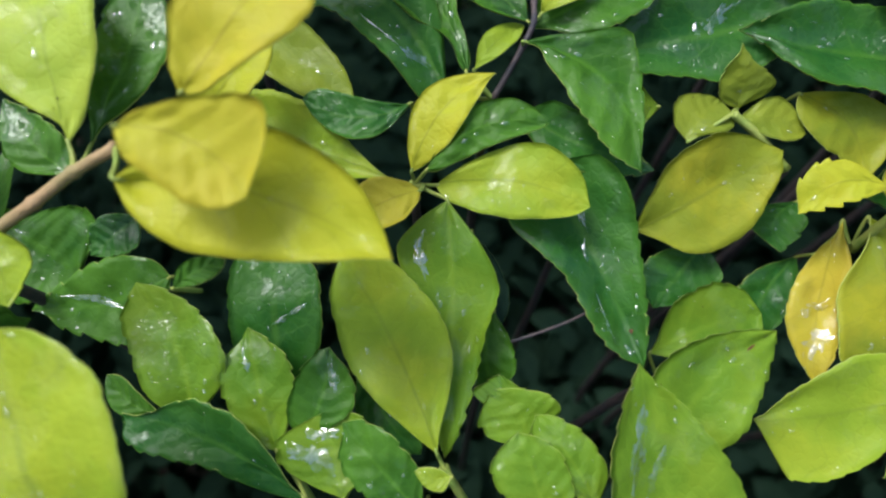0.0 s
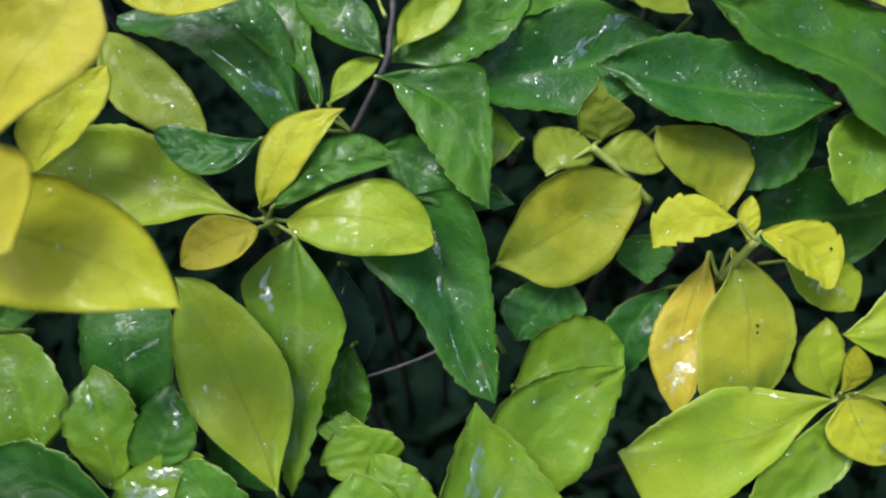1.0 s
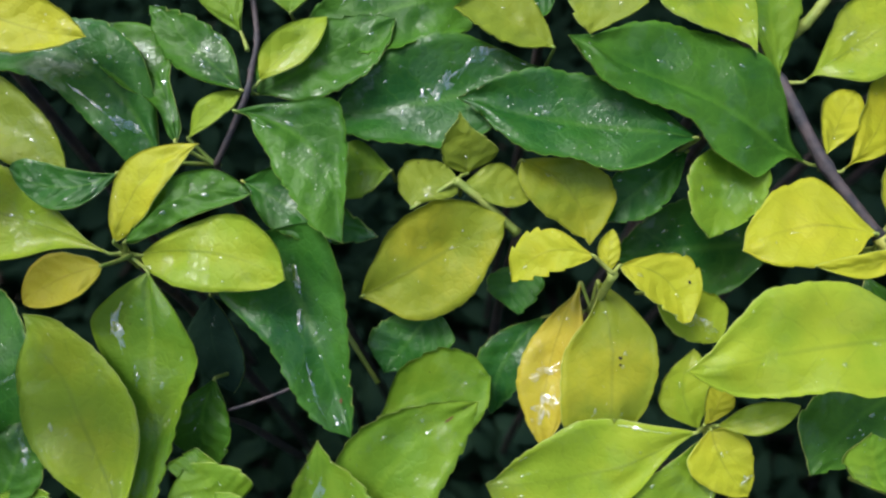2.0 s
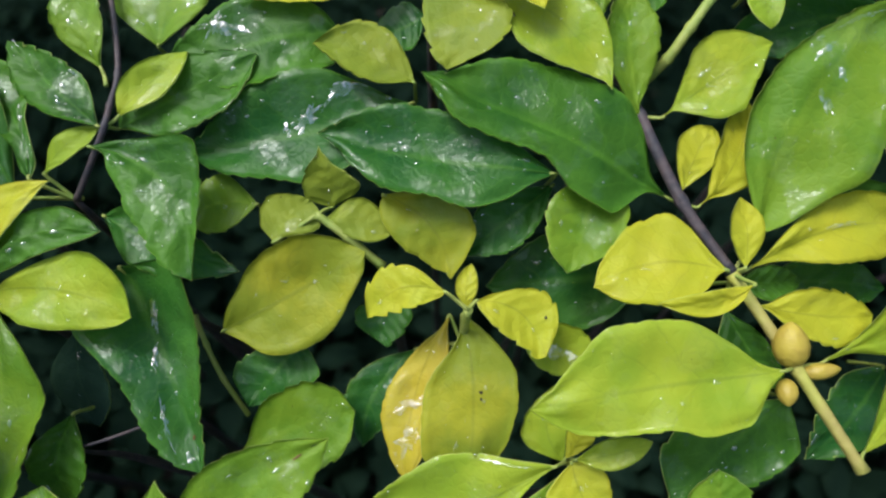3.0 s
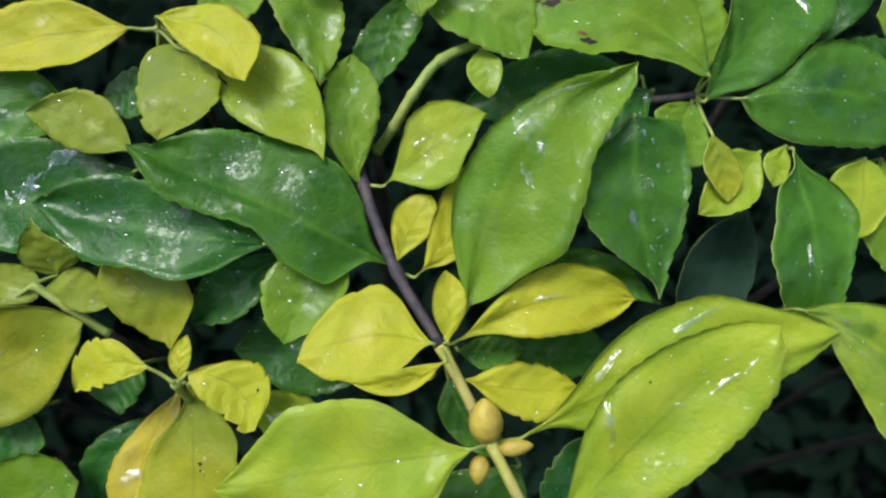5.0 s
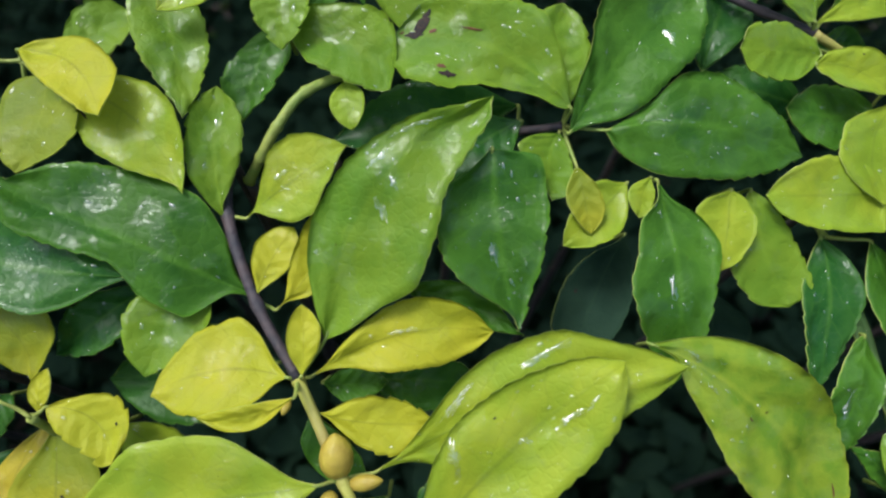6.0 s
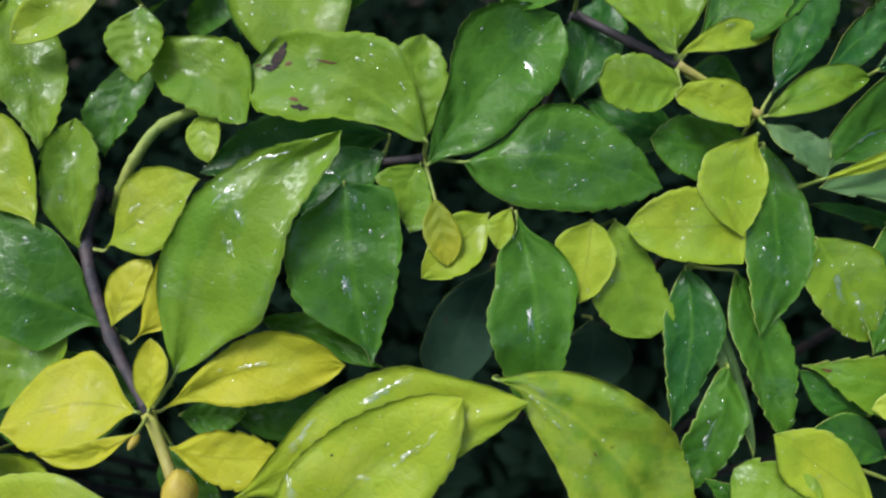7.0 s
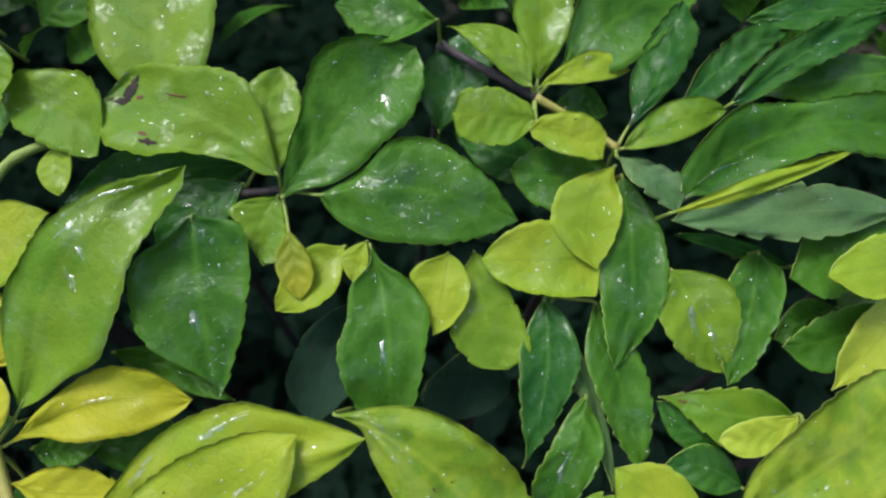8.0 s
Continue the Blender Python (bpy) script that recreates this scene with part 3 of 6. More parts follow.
leaf(sprig, (0.0285, 0.1974, 1.0801), (0.0683, 0.1558, 1.0555), (-0.002, -0.51, 0.86), (5.0, 11.2, 18.6, 14.0, 8.8, 4.0, 0.5), (1.3, 7.6, 12.3, 15.9, 15.7, 12.9, 6.0), GREEN, (0.0293, 0.2, 1.077), sway=0.203, arch=0.025, fold=0.2, wave=0.037, teeth=1.3, wet=1)
# deeper green than its neighbour, painting in the shade behind the front leaf
leaf(sprig, (0.0278, 0.1867, 1.0558), (0.0789, 0.1693, 1.0439), (-0.006, -0.578, 0.816), (4.6, 10.0, 10.8, 9.9, 8.2, 5.5, 2.3), (3.1, 7.4, 10.6, 10.6, 9.2, 6.7, 3.2), DEEP, (0.0279, 0.1982, 1.0395), sway=-0.037, arch=0.062, fold=0.179, wave=0.021, teeth=1.3, wet=1)
leaf(sprig, (0.0111, 0.1921, 1.0715), (0.0297, 0.2064, 1.0812), (-0.071, -0.498, 0.864), (0.6, 2.7, 4.5, 5.0, 4.8, 3.9, 2.2), (1.1, 2.7, 4.3, 4.9, 4.7, 3.7, 1.6), LIME, (0.0186, 0.19, 1.0604), sway=0.064, arch=0.086, fold=0.197, wave=0.039, wet=0.6)
leaf(sprig, (0.0336, 0.2111, 1.0771), (0.0855, 0.2315, 1.0964), (-0.078, -0.574, 0.815), (9.5, 13.3, 15.3, 14.8, 11.9, 8.4, 4.3), (3.3, 9.8, 14.4, 15.2, 15.0, 11.8, 6.2), GREEN, (0.0327, 0.2052, 1.0831), sway=-0.009, arch=0.038, fold=0.198, wave=0.04, teeth=1.3, wet=1)
leaf(sprig, (0.0308, 0.2045, 1.0835), (-0.0037, 0.2308, 1.1017), (-0.01, -0.57, 0.82), (2.3, 5.8, 8.9, 10.0, 9.2, 6.5, 2.7), (3.2, 7.5, 10.0, 9.7, 8.1, 5.5, 2.2), GREEN, (0.0327, 0.2052, 1.0831), sway=0.010, arch=0.070, fold=0.208, wave=0.035, teeth=1.3, wet=1)
leaf(sprig, (0.0009, 0.1855, 1.0665), (-0.0652, 0.2168, 1.092), (0.047, -0.554, 0.831), (11.4, 13.6, 14.8, 13.6, 11.8, 11.4, 8.3), (5.4, 11.7, 16.6, 17.4, 15.3, 10.8, 4.8), DEEP, (0.0186, 0.1944, 1.0572), sway=-0.195, arch=0.060, fold=0.157, wave=0.018, teeth=1.3, wet=1, pools=[(0.27, 0.53, 0.14, 0.13, 1.8), (0.53, 0.67, 0.24, 0.53, 0.8)])
leaf(sprig, (0.0086, 0.1875, 1.0731), (-0.0256, 0.2274, 1.0949), (-0.016, -0.553, 0.833), (2.5, 3.0, 6.0, 11.0, 12.0, 9.0, 4.0), (2.5, 3.0, 4.0, 9.0, 12.0, 10.0, 4.0), GREEN, (0.0186, 0.19, 1.0604), sway=-0.133, arch=0.042, fold=0.182, wave=0.041, wet=1)
# separate lime blade standing for the lit half of the broad green leaf
leaf(sprig, (0.0361, 0.2107, 1.0833), (0.0604, 0.2308, 1.0976), (-0.01, -0.57, 0.82), (2.9, 6.5, 7.8, 7.4, 6.3, 4.4, 2.0), (1.8, 4.5, 6.9, 7.8, 7.3, 5.5, 2.6), LIME, (0.0327, 0.2052, 1.0831), sway=0.008, arch=0.088, fold=0.199, wave=0.032, wet=0.6)
leaf(sprig, (0.0367, 0.168, 1.048), (0.0706, 0.1066, 1.0084), (-0.055, -0.562, 0.825), (18.3, 20.4, 18.9, 15.3, 11.2, 7.4, 3.5), (20.3, 22.3, 18.5, 14.5, 13.4, 11.8, 6.2), DEEP, (0.0367, 0.1796, 1.0317), sway=0.029, arch=0.035, fold=0.3, wave=0.047, teeth=1.3, wet=1, marks=[(0.84, 0.08, 0.01, 0.12, RUST)], pools=[(0.2, 0.2, 0.34, 0.07, 1.8), (0.39, -0.07, 0.49, -0.27, 1.2), (0.63, -0.4, 0.83, -0.6, 1.8), (0.92, -0.33, 0.93, -0.6, 1.6)])
leaf(sprig, (0.0288, 0.2256, 1.0937), (0.0145, 0.2606, 1.1182), (-0.01, -0.57, 0.82), (2.3, 5.9, 8.7, 9.4, 8.3, 5.8, 2.4), (2.0, 5.2, 8.1, 9.4, 8.8, 6.4, 2.7), MID, (0.0316, 0.2192, 1.0905), sway=0.049, arch=0.077, fold=0.148, wave=0.028, teeth=1.3, wet=0.8)
sprig = shoot((-0.115, 0.383, 0), [(-0.0865, 0.2453, 1.0987), (-0.0733, 0.2345, 1.1029)], "shoot with a pale yellow drooping leaf")
leaf(sprig, (-0.0567, 0.212, 1.1128), (-0.0143, 0.2018, 1.1062), (-0.01, -0.56, 0.83), (2.8, 7.0, 10.4, 11.2, 10.1, 7.4, 3.4), (4.6, 10.0, 11.2, 10.4, 8.7, 6.1, 2.7), GOLD, (-0.0566, 0.2233, 1.0963), sway=-0.053, arch=0.034, fold=0.205, wave=0.036, teeth=0.6, wet=0.3)
sprig = shoot((0.051, 0.278, 0), [(0.0864, 0.117, 0.978), (0.0973, 0.1218, 0.9879)], "shaded shoot with broad brown-tipped leaves")
leaf(sprig, (0.1004, 0.1545, 1.0197), (0.0806, 0.1341, 1.0049), (-0.01, -0.58, 0.81), (8.3, 14.1, 13.7, 12.2, 9.7, 6.3, 2.5), (2.1, 5.8, 9.7, 12.5, 13.9, 13.2, 6.5), DEEP, (0.1005, 0.1662, 1.0034), sway=-0.000, arch=0.033, fold=0.109, wave=0.039, teeth=1.3, wet=1)
leaf(sprig, (0.0785, 0.1195, 0.9957), (0.1215, 0.1317, 1.0051), (-0.018, -0.569, 0.822), (2.5, 8.8, 14.0, 15.0, 16.0, 13.9, 9.4), (2.7, 7.4, 12.2, 15.5, 17.0, 14.6, 7.6), MID, (0.0864, 0.117, 0.978), sway=0.047, arch=0.072, fold=0.147, wave=0.021, teeth=1.3, wet=0.8, pools=[(0.92, 0.47, 0.95, 0.13, 0.9)])
leaf(sprig, (0.0672, 0.0692, 0.9897), (0.1151, 0.1143, 1.02), (0.018, -0.571, 0.821), (5.0, 10.7, 15.9, 17.6, 15.4, 10.7, 4.5), (4.3, 9.6, 14.7, 17.4, 15.4, 11.4, 5.2), MID, (0.0673, 0.0807, 0.9733), sway=0.111, arch=0.076, fold=0.214, wave=0.027, teeth=1.3, wet=0.8, marks=[(0.94, 0.08, 0.02, 0.05, SCAR), (0.85, -0.02, 0.03, 0.05, RUST)])
# leaf in a gap, its shade put into the colour
leaf(sprig, (0.0116, 0.1619, 1.0185), (0.0219, 0.1304, 0.9961), (-0.01, -0.58, 0.81), (2.0, 5.3, 8.5, 10.3, 10.6, 8.4, 4.1), (2.7, 6.7, 10.0, 10.7, 9.6, 7.0, 3.2), SHADE_TONE, (0.0117, 0.1735, 1.0023), sway=-0.077, arch=0.034, fold=0.088, wave=0.013, teeth=0.6, wet=0.3)
leaf(sprig, (0.019, 0.1288, 1.011), (0.0197, 0.102, 0.992), (-0.01, -0.58, 0.82), (2.2, 5.8, 9.2, 10.9, 10.8, 8.0, 3.4), (2.6, 6.6, 10.1, 11.1, 10.1, 7.1, 2.9), GREEN, (0.0191, 0.1404, 0.9947), sway=-0.113, arch=0.088, fold=0.156, wave=0.043, teeth=1.3, wet=1.3)
sprig = shoot((0.062, 0.184, 0), [(0.0954, 0.0378, 0.9536), (0.0809, 0.0469, 0.9854)], "shoot with one pointed glossy green leaf")
leaf(sprig, (0.0856, 0.0424, 0.9785), (0.0628, 0.0976, 1.0267), (0.178, -0.604, 0.777), (6.2, 12.6, 18.7, 21.4, 19.5, 13.5, 5.4), (8.2, 15.8, 21.5, 20.5, 16.5, 11.1, 3.1), MID, (0.0809, 0.0469, 0.9854), sway=0.049, arch=0.053, fold=0.205, wave=0.024, teeth=1.3, wet=0.8, pools=[(0.81, 0.07, 0.58, 0.53, 3.6), (0.63, -0.13, 0.49, 0.33, 2.1)])
sprig = shoot((0.176, 0.317, 0), [(0.2196, 0.1111, 0.9684), (0.204, 0.1164, 0.9923)], "low shoot with broad lime leaves")
leaf(sprig, (0.1967, 0.1119, 0.9996), (0.1194, 0.1012, 0.9775), (-0.133, -0.627, 0.767), (0.5, 4.2, 10.5, 15.4, 21.3, 24.1, 23.0), (4.8, 10.7, 17.2, 20.7, 17.5, 11.8, 3.7), LIME, (0.204, 0.1164, 0.9923), sway=0.066, arch=0.029, fold=0.184, wave=0.05, teeth=0.6, wet=0.6, pools=[(0.32, -0.87, 0.1, -0.73, 1.7)])
leaf(sprig, (0.2037, 0.1144, 0.9901), (0.1666, 0.0824, 0.967), (-0.01, -0.58, 0.81), (5.3, 11.1, 12.1, 11.0, 9.0, 5.9, 2.3), (2.4, 6.2, 9.9, 11.9, 11.9, 9.0, 3.9), MID, (0.204, 0.1164, 0.9923), sway=0.077, arch=0.072, fold=0.198, wave=0.039, teeth=1.3, wet=0.8)
leaf(sprig, (0.2033, 0.1141, 0.9974), (0.2158, 0.0939, 0.9835), (-0.018, -0.573, 0.819), (7.8, 10.0, 11.5, 10.7, 8.9, 6.9, 3.3), (6.9, 12.6, 13.2, 11.9, 9.7, 7.0, 3.4), GOLD, (0.204, 0.1164, 0.9923), sway=-0.087, arch=0.052, fold=0.182, wave=0.016, teeth=0.6, wet=0.3, pools=[(0.81, 0.13, 0.76, 0.8, 1.7)])
leaf(sprig, (0.2007, 0.1152, 0.9982), (0.2079, 0.1296, 1.0085), (-0.01, -0.58, 0.81), (1.1, 2.8, 4.5, 5.3, 5.3, 4.1, 2.0), (0.9, 2.4, 3.9, 5.0, 5.4, 4.8, 2.5), GOLD, (0.204, 0.1164, 0.9923), sway=-0.116, arch=0.049, fold=0.139, wave=0.045, wet=0.3)
leaf(sprig, (0.2034, 0.1131, 1.0024), (0.2289, 0.1141, 1.0156), (-0.36, -0.56, 0.74), (1.2, 3.0, 4.7, 5.4, 5.1, 3.8, 1.8), (1.2, 3.1, 4.7, 5.4, 5.0, 3.8, 1.8), LIME, (0.204, 0.1164, 0.9923), sway=-0.030, arch=0.039, fold=0.203, wave=0.042, wet=0.6)
leaf(sprig, (0.2012, 0.1163, 0.9926), (0.2004, 0.1409, 1.0103), (-0.01, -0.58, 0.81), (4.0, 8.8, 10.3, 9.6, 7.9, 5.2, 2.1), (2.1, 5.4, 8.5, 10.2, 10.0, 7.4, 3.2), LIME, (0.204, 0.1164, 0.9923), sway=0.207, arch=0.088, fold=0.131, wave=0.018, teeth=0.6, wet=0.6)
leaf(sprig, (0.2534, 0.0873, 1.0046), (0.2491, 0.1038, 1.0161), (-0.01, -0.57, 0.82), (1.9, 5.1, 8.5, 10.6, 11.3, 9.4, 4.2), (3.3, 8.0, 11.1, 11.1, 9.5, 6.4, 2.6), MID, (0.2535, 0.0988, 0.9882), sway=0.098, arch=0.044, fold=0.196, wave=0.049, teeth=1.3, wet=0.8)
sprig = shoot((0.152, 0.344, 0), [(0.132, 0.1755, 1.0388), (0.1189, 0.1803, 1.0506), (0.108, 0.1852, 1.0576)], "small yellowing shoot in the shade of dark leaves")
leaf(sprig, (0.0723, 0.1531, 1.028), (0.1263, 0.1742, 1.0491), (-0.029, -0.669, 0.742), (5.3, 10.6, 16.7, 18.9, 18.8, 14.6, 6.6), (6.0, 15.7, 19.8, 20.5, 17.7, 11.6, 6.1), OLIVE, (0.0724, 0.1646, 1.0116), sway=-0.008, arch=0.010, fold=0.197, wave=0.045, teeth=0.6, wet=0.5, pools=[(0.46, 0.33, 0.49, 0.27, 0.6)])
leaf(sprig, (0.0917, 0.178, 1.0503), (0.1048, 0.1924, 1.0588), (0.017, -0.521, 0.853), (7.1, 8.8, 10.7, 11.2, 10.1, 7.5, 3.5), (0.7, 3.5, 6.9, 10.2, 11.7, 10.1, 6.3), DULL, (0.108, 0.1852, 1.0576), sway=0.086, arch=0.036, fold=0.11, wave=0.043, teeth=0.6, wet=0.5)
leaf(sprig, (0.1104, 0.1851, 1.0549), (0.1357, 0.1805, 1.0519), (-0.01, -0.58, 0.82), (2.0, 5.0, 7.4, 7.9, 7.1, 5.2, 2.4), (1.6, 4.1, 6.5, 7.8, 7.8, 6.1, 2.9), DULL, (0.1105, 0.1966, 1.0385), sway=0.116, arch=0.081, fold=0.124, wave=0.021, wet=0.5)
leaf(sprig, (0.1326, 0.1911, 1.0623), (0.1581, 0.1665, 1.0421), (-0.015, -0.645, 0.764), (3.5, 7.1, 10.9, 13.5, 14.9, 14.3, 7.7), (6.1, 10.7, 13.1, 13.5, 10.4, 7.2, 2.0), OLIVE, (0.1327, 0.2026, 1.0459), sway=0.163, arch=0.023, fold=0.156, wave=0.014, teeth=0.6, wet=0.5)
leaf(sprig, (0.1129, 0.1921, 1.0546), (0.1095, 0.201, 1.0769), (0.036, -0.925, 0.378), (3.8, 7.9, 10.1, 10.0, 8.4, 5.1, 1.4), (3.5, 9.3, 11.5, 9.3, 5.5, 2.3, 0.4), DULL, (0.108, 0.1852, 1.0576), sway=-0.045, arch=0.083, fold=0.155, wave=0.041, teeth=1.3, wet=0.8)
leaf(sprig, (0.1443, 0.2215, 1.0817), (0.0573, 0.2079, 1.0707), (-0.006, -0.603, 0.798), (5.8, 11.9, 17.4, 19.2, 16.1, 13.3, 7.7), (4.0, 12.8, 21.0, 23.4, 20.3, 13.4, 4.8), DEEP, (0.1444, 0.2333, 1.0655), sway=0.044, arch=0.041, fold=0.215, wave=0.04, teeth=1.3, wet=1, pools=[(0.22, -0.93, 0.37, -0.47, 2.6), (0.42, -0.4, 0.51, -0.07, 2.6), (0.56, -0.2, 0.56, -0.07, 1.5)])
leaf(sprig, (0.1965, 0.192, 1.072), (0.1088, 0.2065, 1.0793), (-0.02, -0.545, 0.838), (3.9, 12.1, 16.6, 14.5, 15.6, 10.7, 2.9), (4.3, 10.0, 15.6, 18.5, 17.9, 12.7, 4.7), DEEP, (0.1966, 0.2035, 1.0556), sway=0.035, arch=0.051, fold=0.213, wave=0.08, teeth=1.3, wet=1)
leaf(sprig, (0.0836, 0.1944, 1.0539), (0.0558, 0.1892, 1.05), (-0.01, -0.58, 0.81), (2.4, 6.1, 9.6, 11.3, 10.9, 8.0, 3.4), (3.3, 8.0, 11.2, 11.2, 9.5, 6.5, 2.6), MID, (0.0838, 0.206, 1.0376), sway=-0.115, arch=0.080, fold=0.086, wave=0.012, teeth=1.3, wet=0.8)
sprig = shoot((0.249, 0.395, 0), [(0.2249, 0.2449, 1.0826), (0.2297, 0.2133, 1.0817), (0.2425, 0.1837, 1.0658), (0.2581, 0.1602, 1.0531), (0.2749, 0.1292, 1.0401), (0.2918, 0.0991, 1.0256)], "arching shoot with purplish stem, lime leaves and buds", girth=0.0022, brown=3)
leaf(sprig, (0.3219, 0.1411, 1.0206), (0.2942, 0.1159, 0.9940), (-0.01, -0.57, 0.82), (4.7, 10.1, 13.1, 13.5, 11.5, 7.4, 3.0), (4.7, 10.1, 13.1, 13.5, 11.5, 7.4, 3.0), DEEP, (0.3219, 0.1526, 1.0042), sway=0.05, arch=0.05, fold=0.12, wave=0.06, teeth=2.2, wet=1.2)
leaf(sprig, (0.24, 0.1908, 1.0612), (0.1476, 0.2147, 1.0999), (0.204, -0.536, 0.819), (2.3, 17.0, 16.3, 9.7, 11.7, 12.6, 5.9), (3.5, 16.7, 25.0, 25.2, 22.3, 15.7, 3.9), GREEN, (0.2425, 0.1837, 1.0658), sway=0.000, arch=0.048, fold=0.102, wave=0.08, teeth=1.3, wet=1)
leaf(sprig, (0.2117, 0.198, 1.0657), (0.2009, 0.1653, 1.0472), (0.055, -0.506, 0.861), (5.8, 13.7, 14.9, 14.5, 12.4, 8.6, 3.4), (5.1, 10.0, 14.6, 16.3, 14.5, 11.5, 5.4), MID, (0.2119, 0.2095, 1.0494), sway=0.053, arch=0.048, fold=0.196, wave=0.013, teeth=1.3, wet=0.8)
leaf(sprig, (0.1983, 0.1993, 1.0597), (0.1633, 0.1771, 1.0437), (-0.01, -0.58, 0.81), (2.1, 5.6, 8.9, 10.6, 10.4, 7.7, 3.3), (1.9, 5.1, 8.3, 10.2, 10.7, 8.5, 3.8), DEEP, (0.1984, 0.2109, 1.0434), sway=0.002, arch=0.059, fold=0.089, wave=0.045, teeth=1.3, wet=1)
leaf(sprig, (0.268, 0.1699, 1.0633), (0.3277, 0.2315, 1.1229), (-0.125, -0.625, 0.77), (6.1, 12.9, 16.3, 16.2, 13.2, 9.3, 3.1), (9.2, 18.7, 29.2, 26.5, 19.2, 13.9, 7.6), MID, (0.2581, 0.1602, 1.0531), sway=0.134, arch=0.035, fold=0.09, wave=0.013, teeth=1.3, wet=1.4, pools=[(0.71, 0.73, 0.83, 0.4, 2), (0.58, 0.47, 0.64, 0.47, 2.2), (0.58, -0.07, 0.56, -0.2, 1.2), (0.49, -0.07, 0.46, -0.27, 1.6)])
leaf(sprig, (0.2629, 0.1605, 1.0545), (0.3279, 0.1721, 1.0644), (-0.013, -0.61, 0.792), (0.4, 3.9, 7.7, 10.9, 12.1, 10.6, 6.3), (1.3, 4.4, 9.8, 12.8, 13.3, 10.5, 5.2), GOLD, (0.2577, 0.1614, 1.051), sway=0.108, arch=0.047, fold=0.091, wave=0.017, teeth=0.6, wet=0.3, pools=[(0.46, 0.07, 0.61, 0.07, 1.4)])
leaf(sprig, (0.2551, 0.1593, 1.0562), (0.2078, 0.1547, 1.0524), (-0.047, -0.3, 0.953), (3.2, 10.0, 15.0, 16.7, 15.0, 11.3, 4.0), (4.1, 13.7, 18.8, 17.3, 15.4, 10.9, 5.9), GOLD, (0.2581, 0.1602, 1.0531), sway=-0.118, arch=0.030, fold=0.15, wave=0.033, teeth=0.6, wet=0.3, pools=[(0.63, 0.07, 0.56, 0.13, 0.6)])
leaf(sprig, (0.2597, 0.1493, 1.0609), (0.227, 0.1442, 1.057), (-0.008, -0.575, 0.818), (0.3, 2.1, 3.7, 4.3, 3.9, 2.7, 1.0), (0.9, 2.5, 3.7, 4.1, 3.7, 2.7, 1.2), GOLD, (0.2581, 0.1602, 1.0531), sway=0.095, arch=0.067, fold=0.132, wave=0.035, wet=0.3)
leaf(sprig, (0.2682, 0.1257, 1.0446), (0.1832, 0.1166, 1.0362), (-0.022, -0.56, 0.828), (4.7, 16.0, 17.3, 13.7, 13.7, 12.1, 5.9), (2.4, 10.9, 19.8, 22.1, 21.9, 13.4, 3.9), LIME, (0.2749, 0.1292, 1.0401), sway=-0.014, arch=0.027, fold=0.119, wave=0.042, teeth=0.6, wet=0.6)
leaf(sprig, (0.2858, 0.1323, 1.0379), (0.391, 0.153, 1.0713), (-0.151, -0.553, 0.819), (0.6, 5.8, 14.3, 19.0, 19.8, 12.9, 5.7), (1.8, 9.1, 14.9, 17.7, 17.2, 12.5, 5.8), LIME, (0.2749, 0.1292, 1.0401), sway=0.064, arch=0.024, fold=0.111, wave=0.02, teeth=0.6, wet=1, pools=[(0.25, 0.47, 0.37, 0.73, 2.1), (0.53, 0.53, 0.71, 0.8, 1.7), (0.29, 0.4, 0.32, 0.53, 1.4)])
leaf(sprig, (0.2975, 0.1067, 1.0214), (0.369, 0.1534, 1.0746), (-0.195, -0.592, 0.782), (3.1, 9.3, 16.1, 19.0, 17.7, 13.6, 7.7), (2.8, 10.9, 17.3, 19.7, 20.3, 17.6, 9.0), LIME, (0.2918, 0.0991, 1.0256), sway=0.050, arch=0.063, fold=0.08, wave=0.011, teeth=1, wet=1, marks=[(0.57, 0.61, 0.006, 0.02, SCAR)], pools=[(0.68, -0.2, 0.8, -0.27, 1.3), (0.81, -0.33, 0.86, -0.27, 1.1), (0.41, 0.87, 0.36, 0.47, 2.8), (0.58, 0, 0.59, -0.07, 1.5)])
leaf(sprig, (0.2657, 0.1498, 1.048), (0.3068, 0.1471, 1.0459), (0.007, -0.547, 0.837), (1.4, 5.2, 8.6, 10.0, 9.4, 6.9, 3.1), (0.8, 3.9, 7.6, 10.1, 11.0, 9.8, 6.6), GOLD, (0.2581, 0.1602, 1.0531), sway=-0.047, arch=0.057, fold=0.103, wave=0.037, teeth=1.2, wet=0.3)
leaf(sprig, (0.2371, 0.2112, 1.0827), (0.2752, 0.2259, 1.1051), (-0.234, -0.581, 0.779), (0.4, 3.9, 9.2, 13.8, 14.9, 11.8, 5.7), (0.4, 6.6, 13.7, 15.3, 11.1, 6.6, 2.0), LIME, (0.2297, 0.2133, 1.0817), sway=0.007, arch=0.065, fold=0.161, wave=0.038, teeth=0.6, wet=0.6, pools=[(0.41, 0, 0.44, -0.13, 0.8)])
leaf(sprig, (0.2418, 0.1851, 1.0672), (0.2551, 0.2073, 1.082), (0.006, -0.554, 0.832), (0.3, 2.6, 5.6, 7.3, 8.3, 7.0, 4.3), (0.3, 2.3, 5.1, 7.1, 7.6, 6.2, 3.1), GOLD, (0.2425, 0.1837, 1.0658), sway=0.042, arch=0.053, fold=0.086, wave=0.028, wet=0.3)
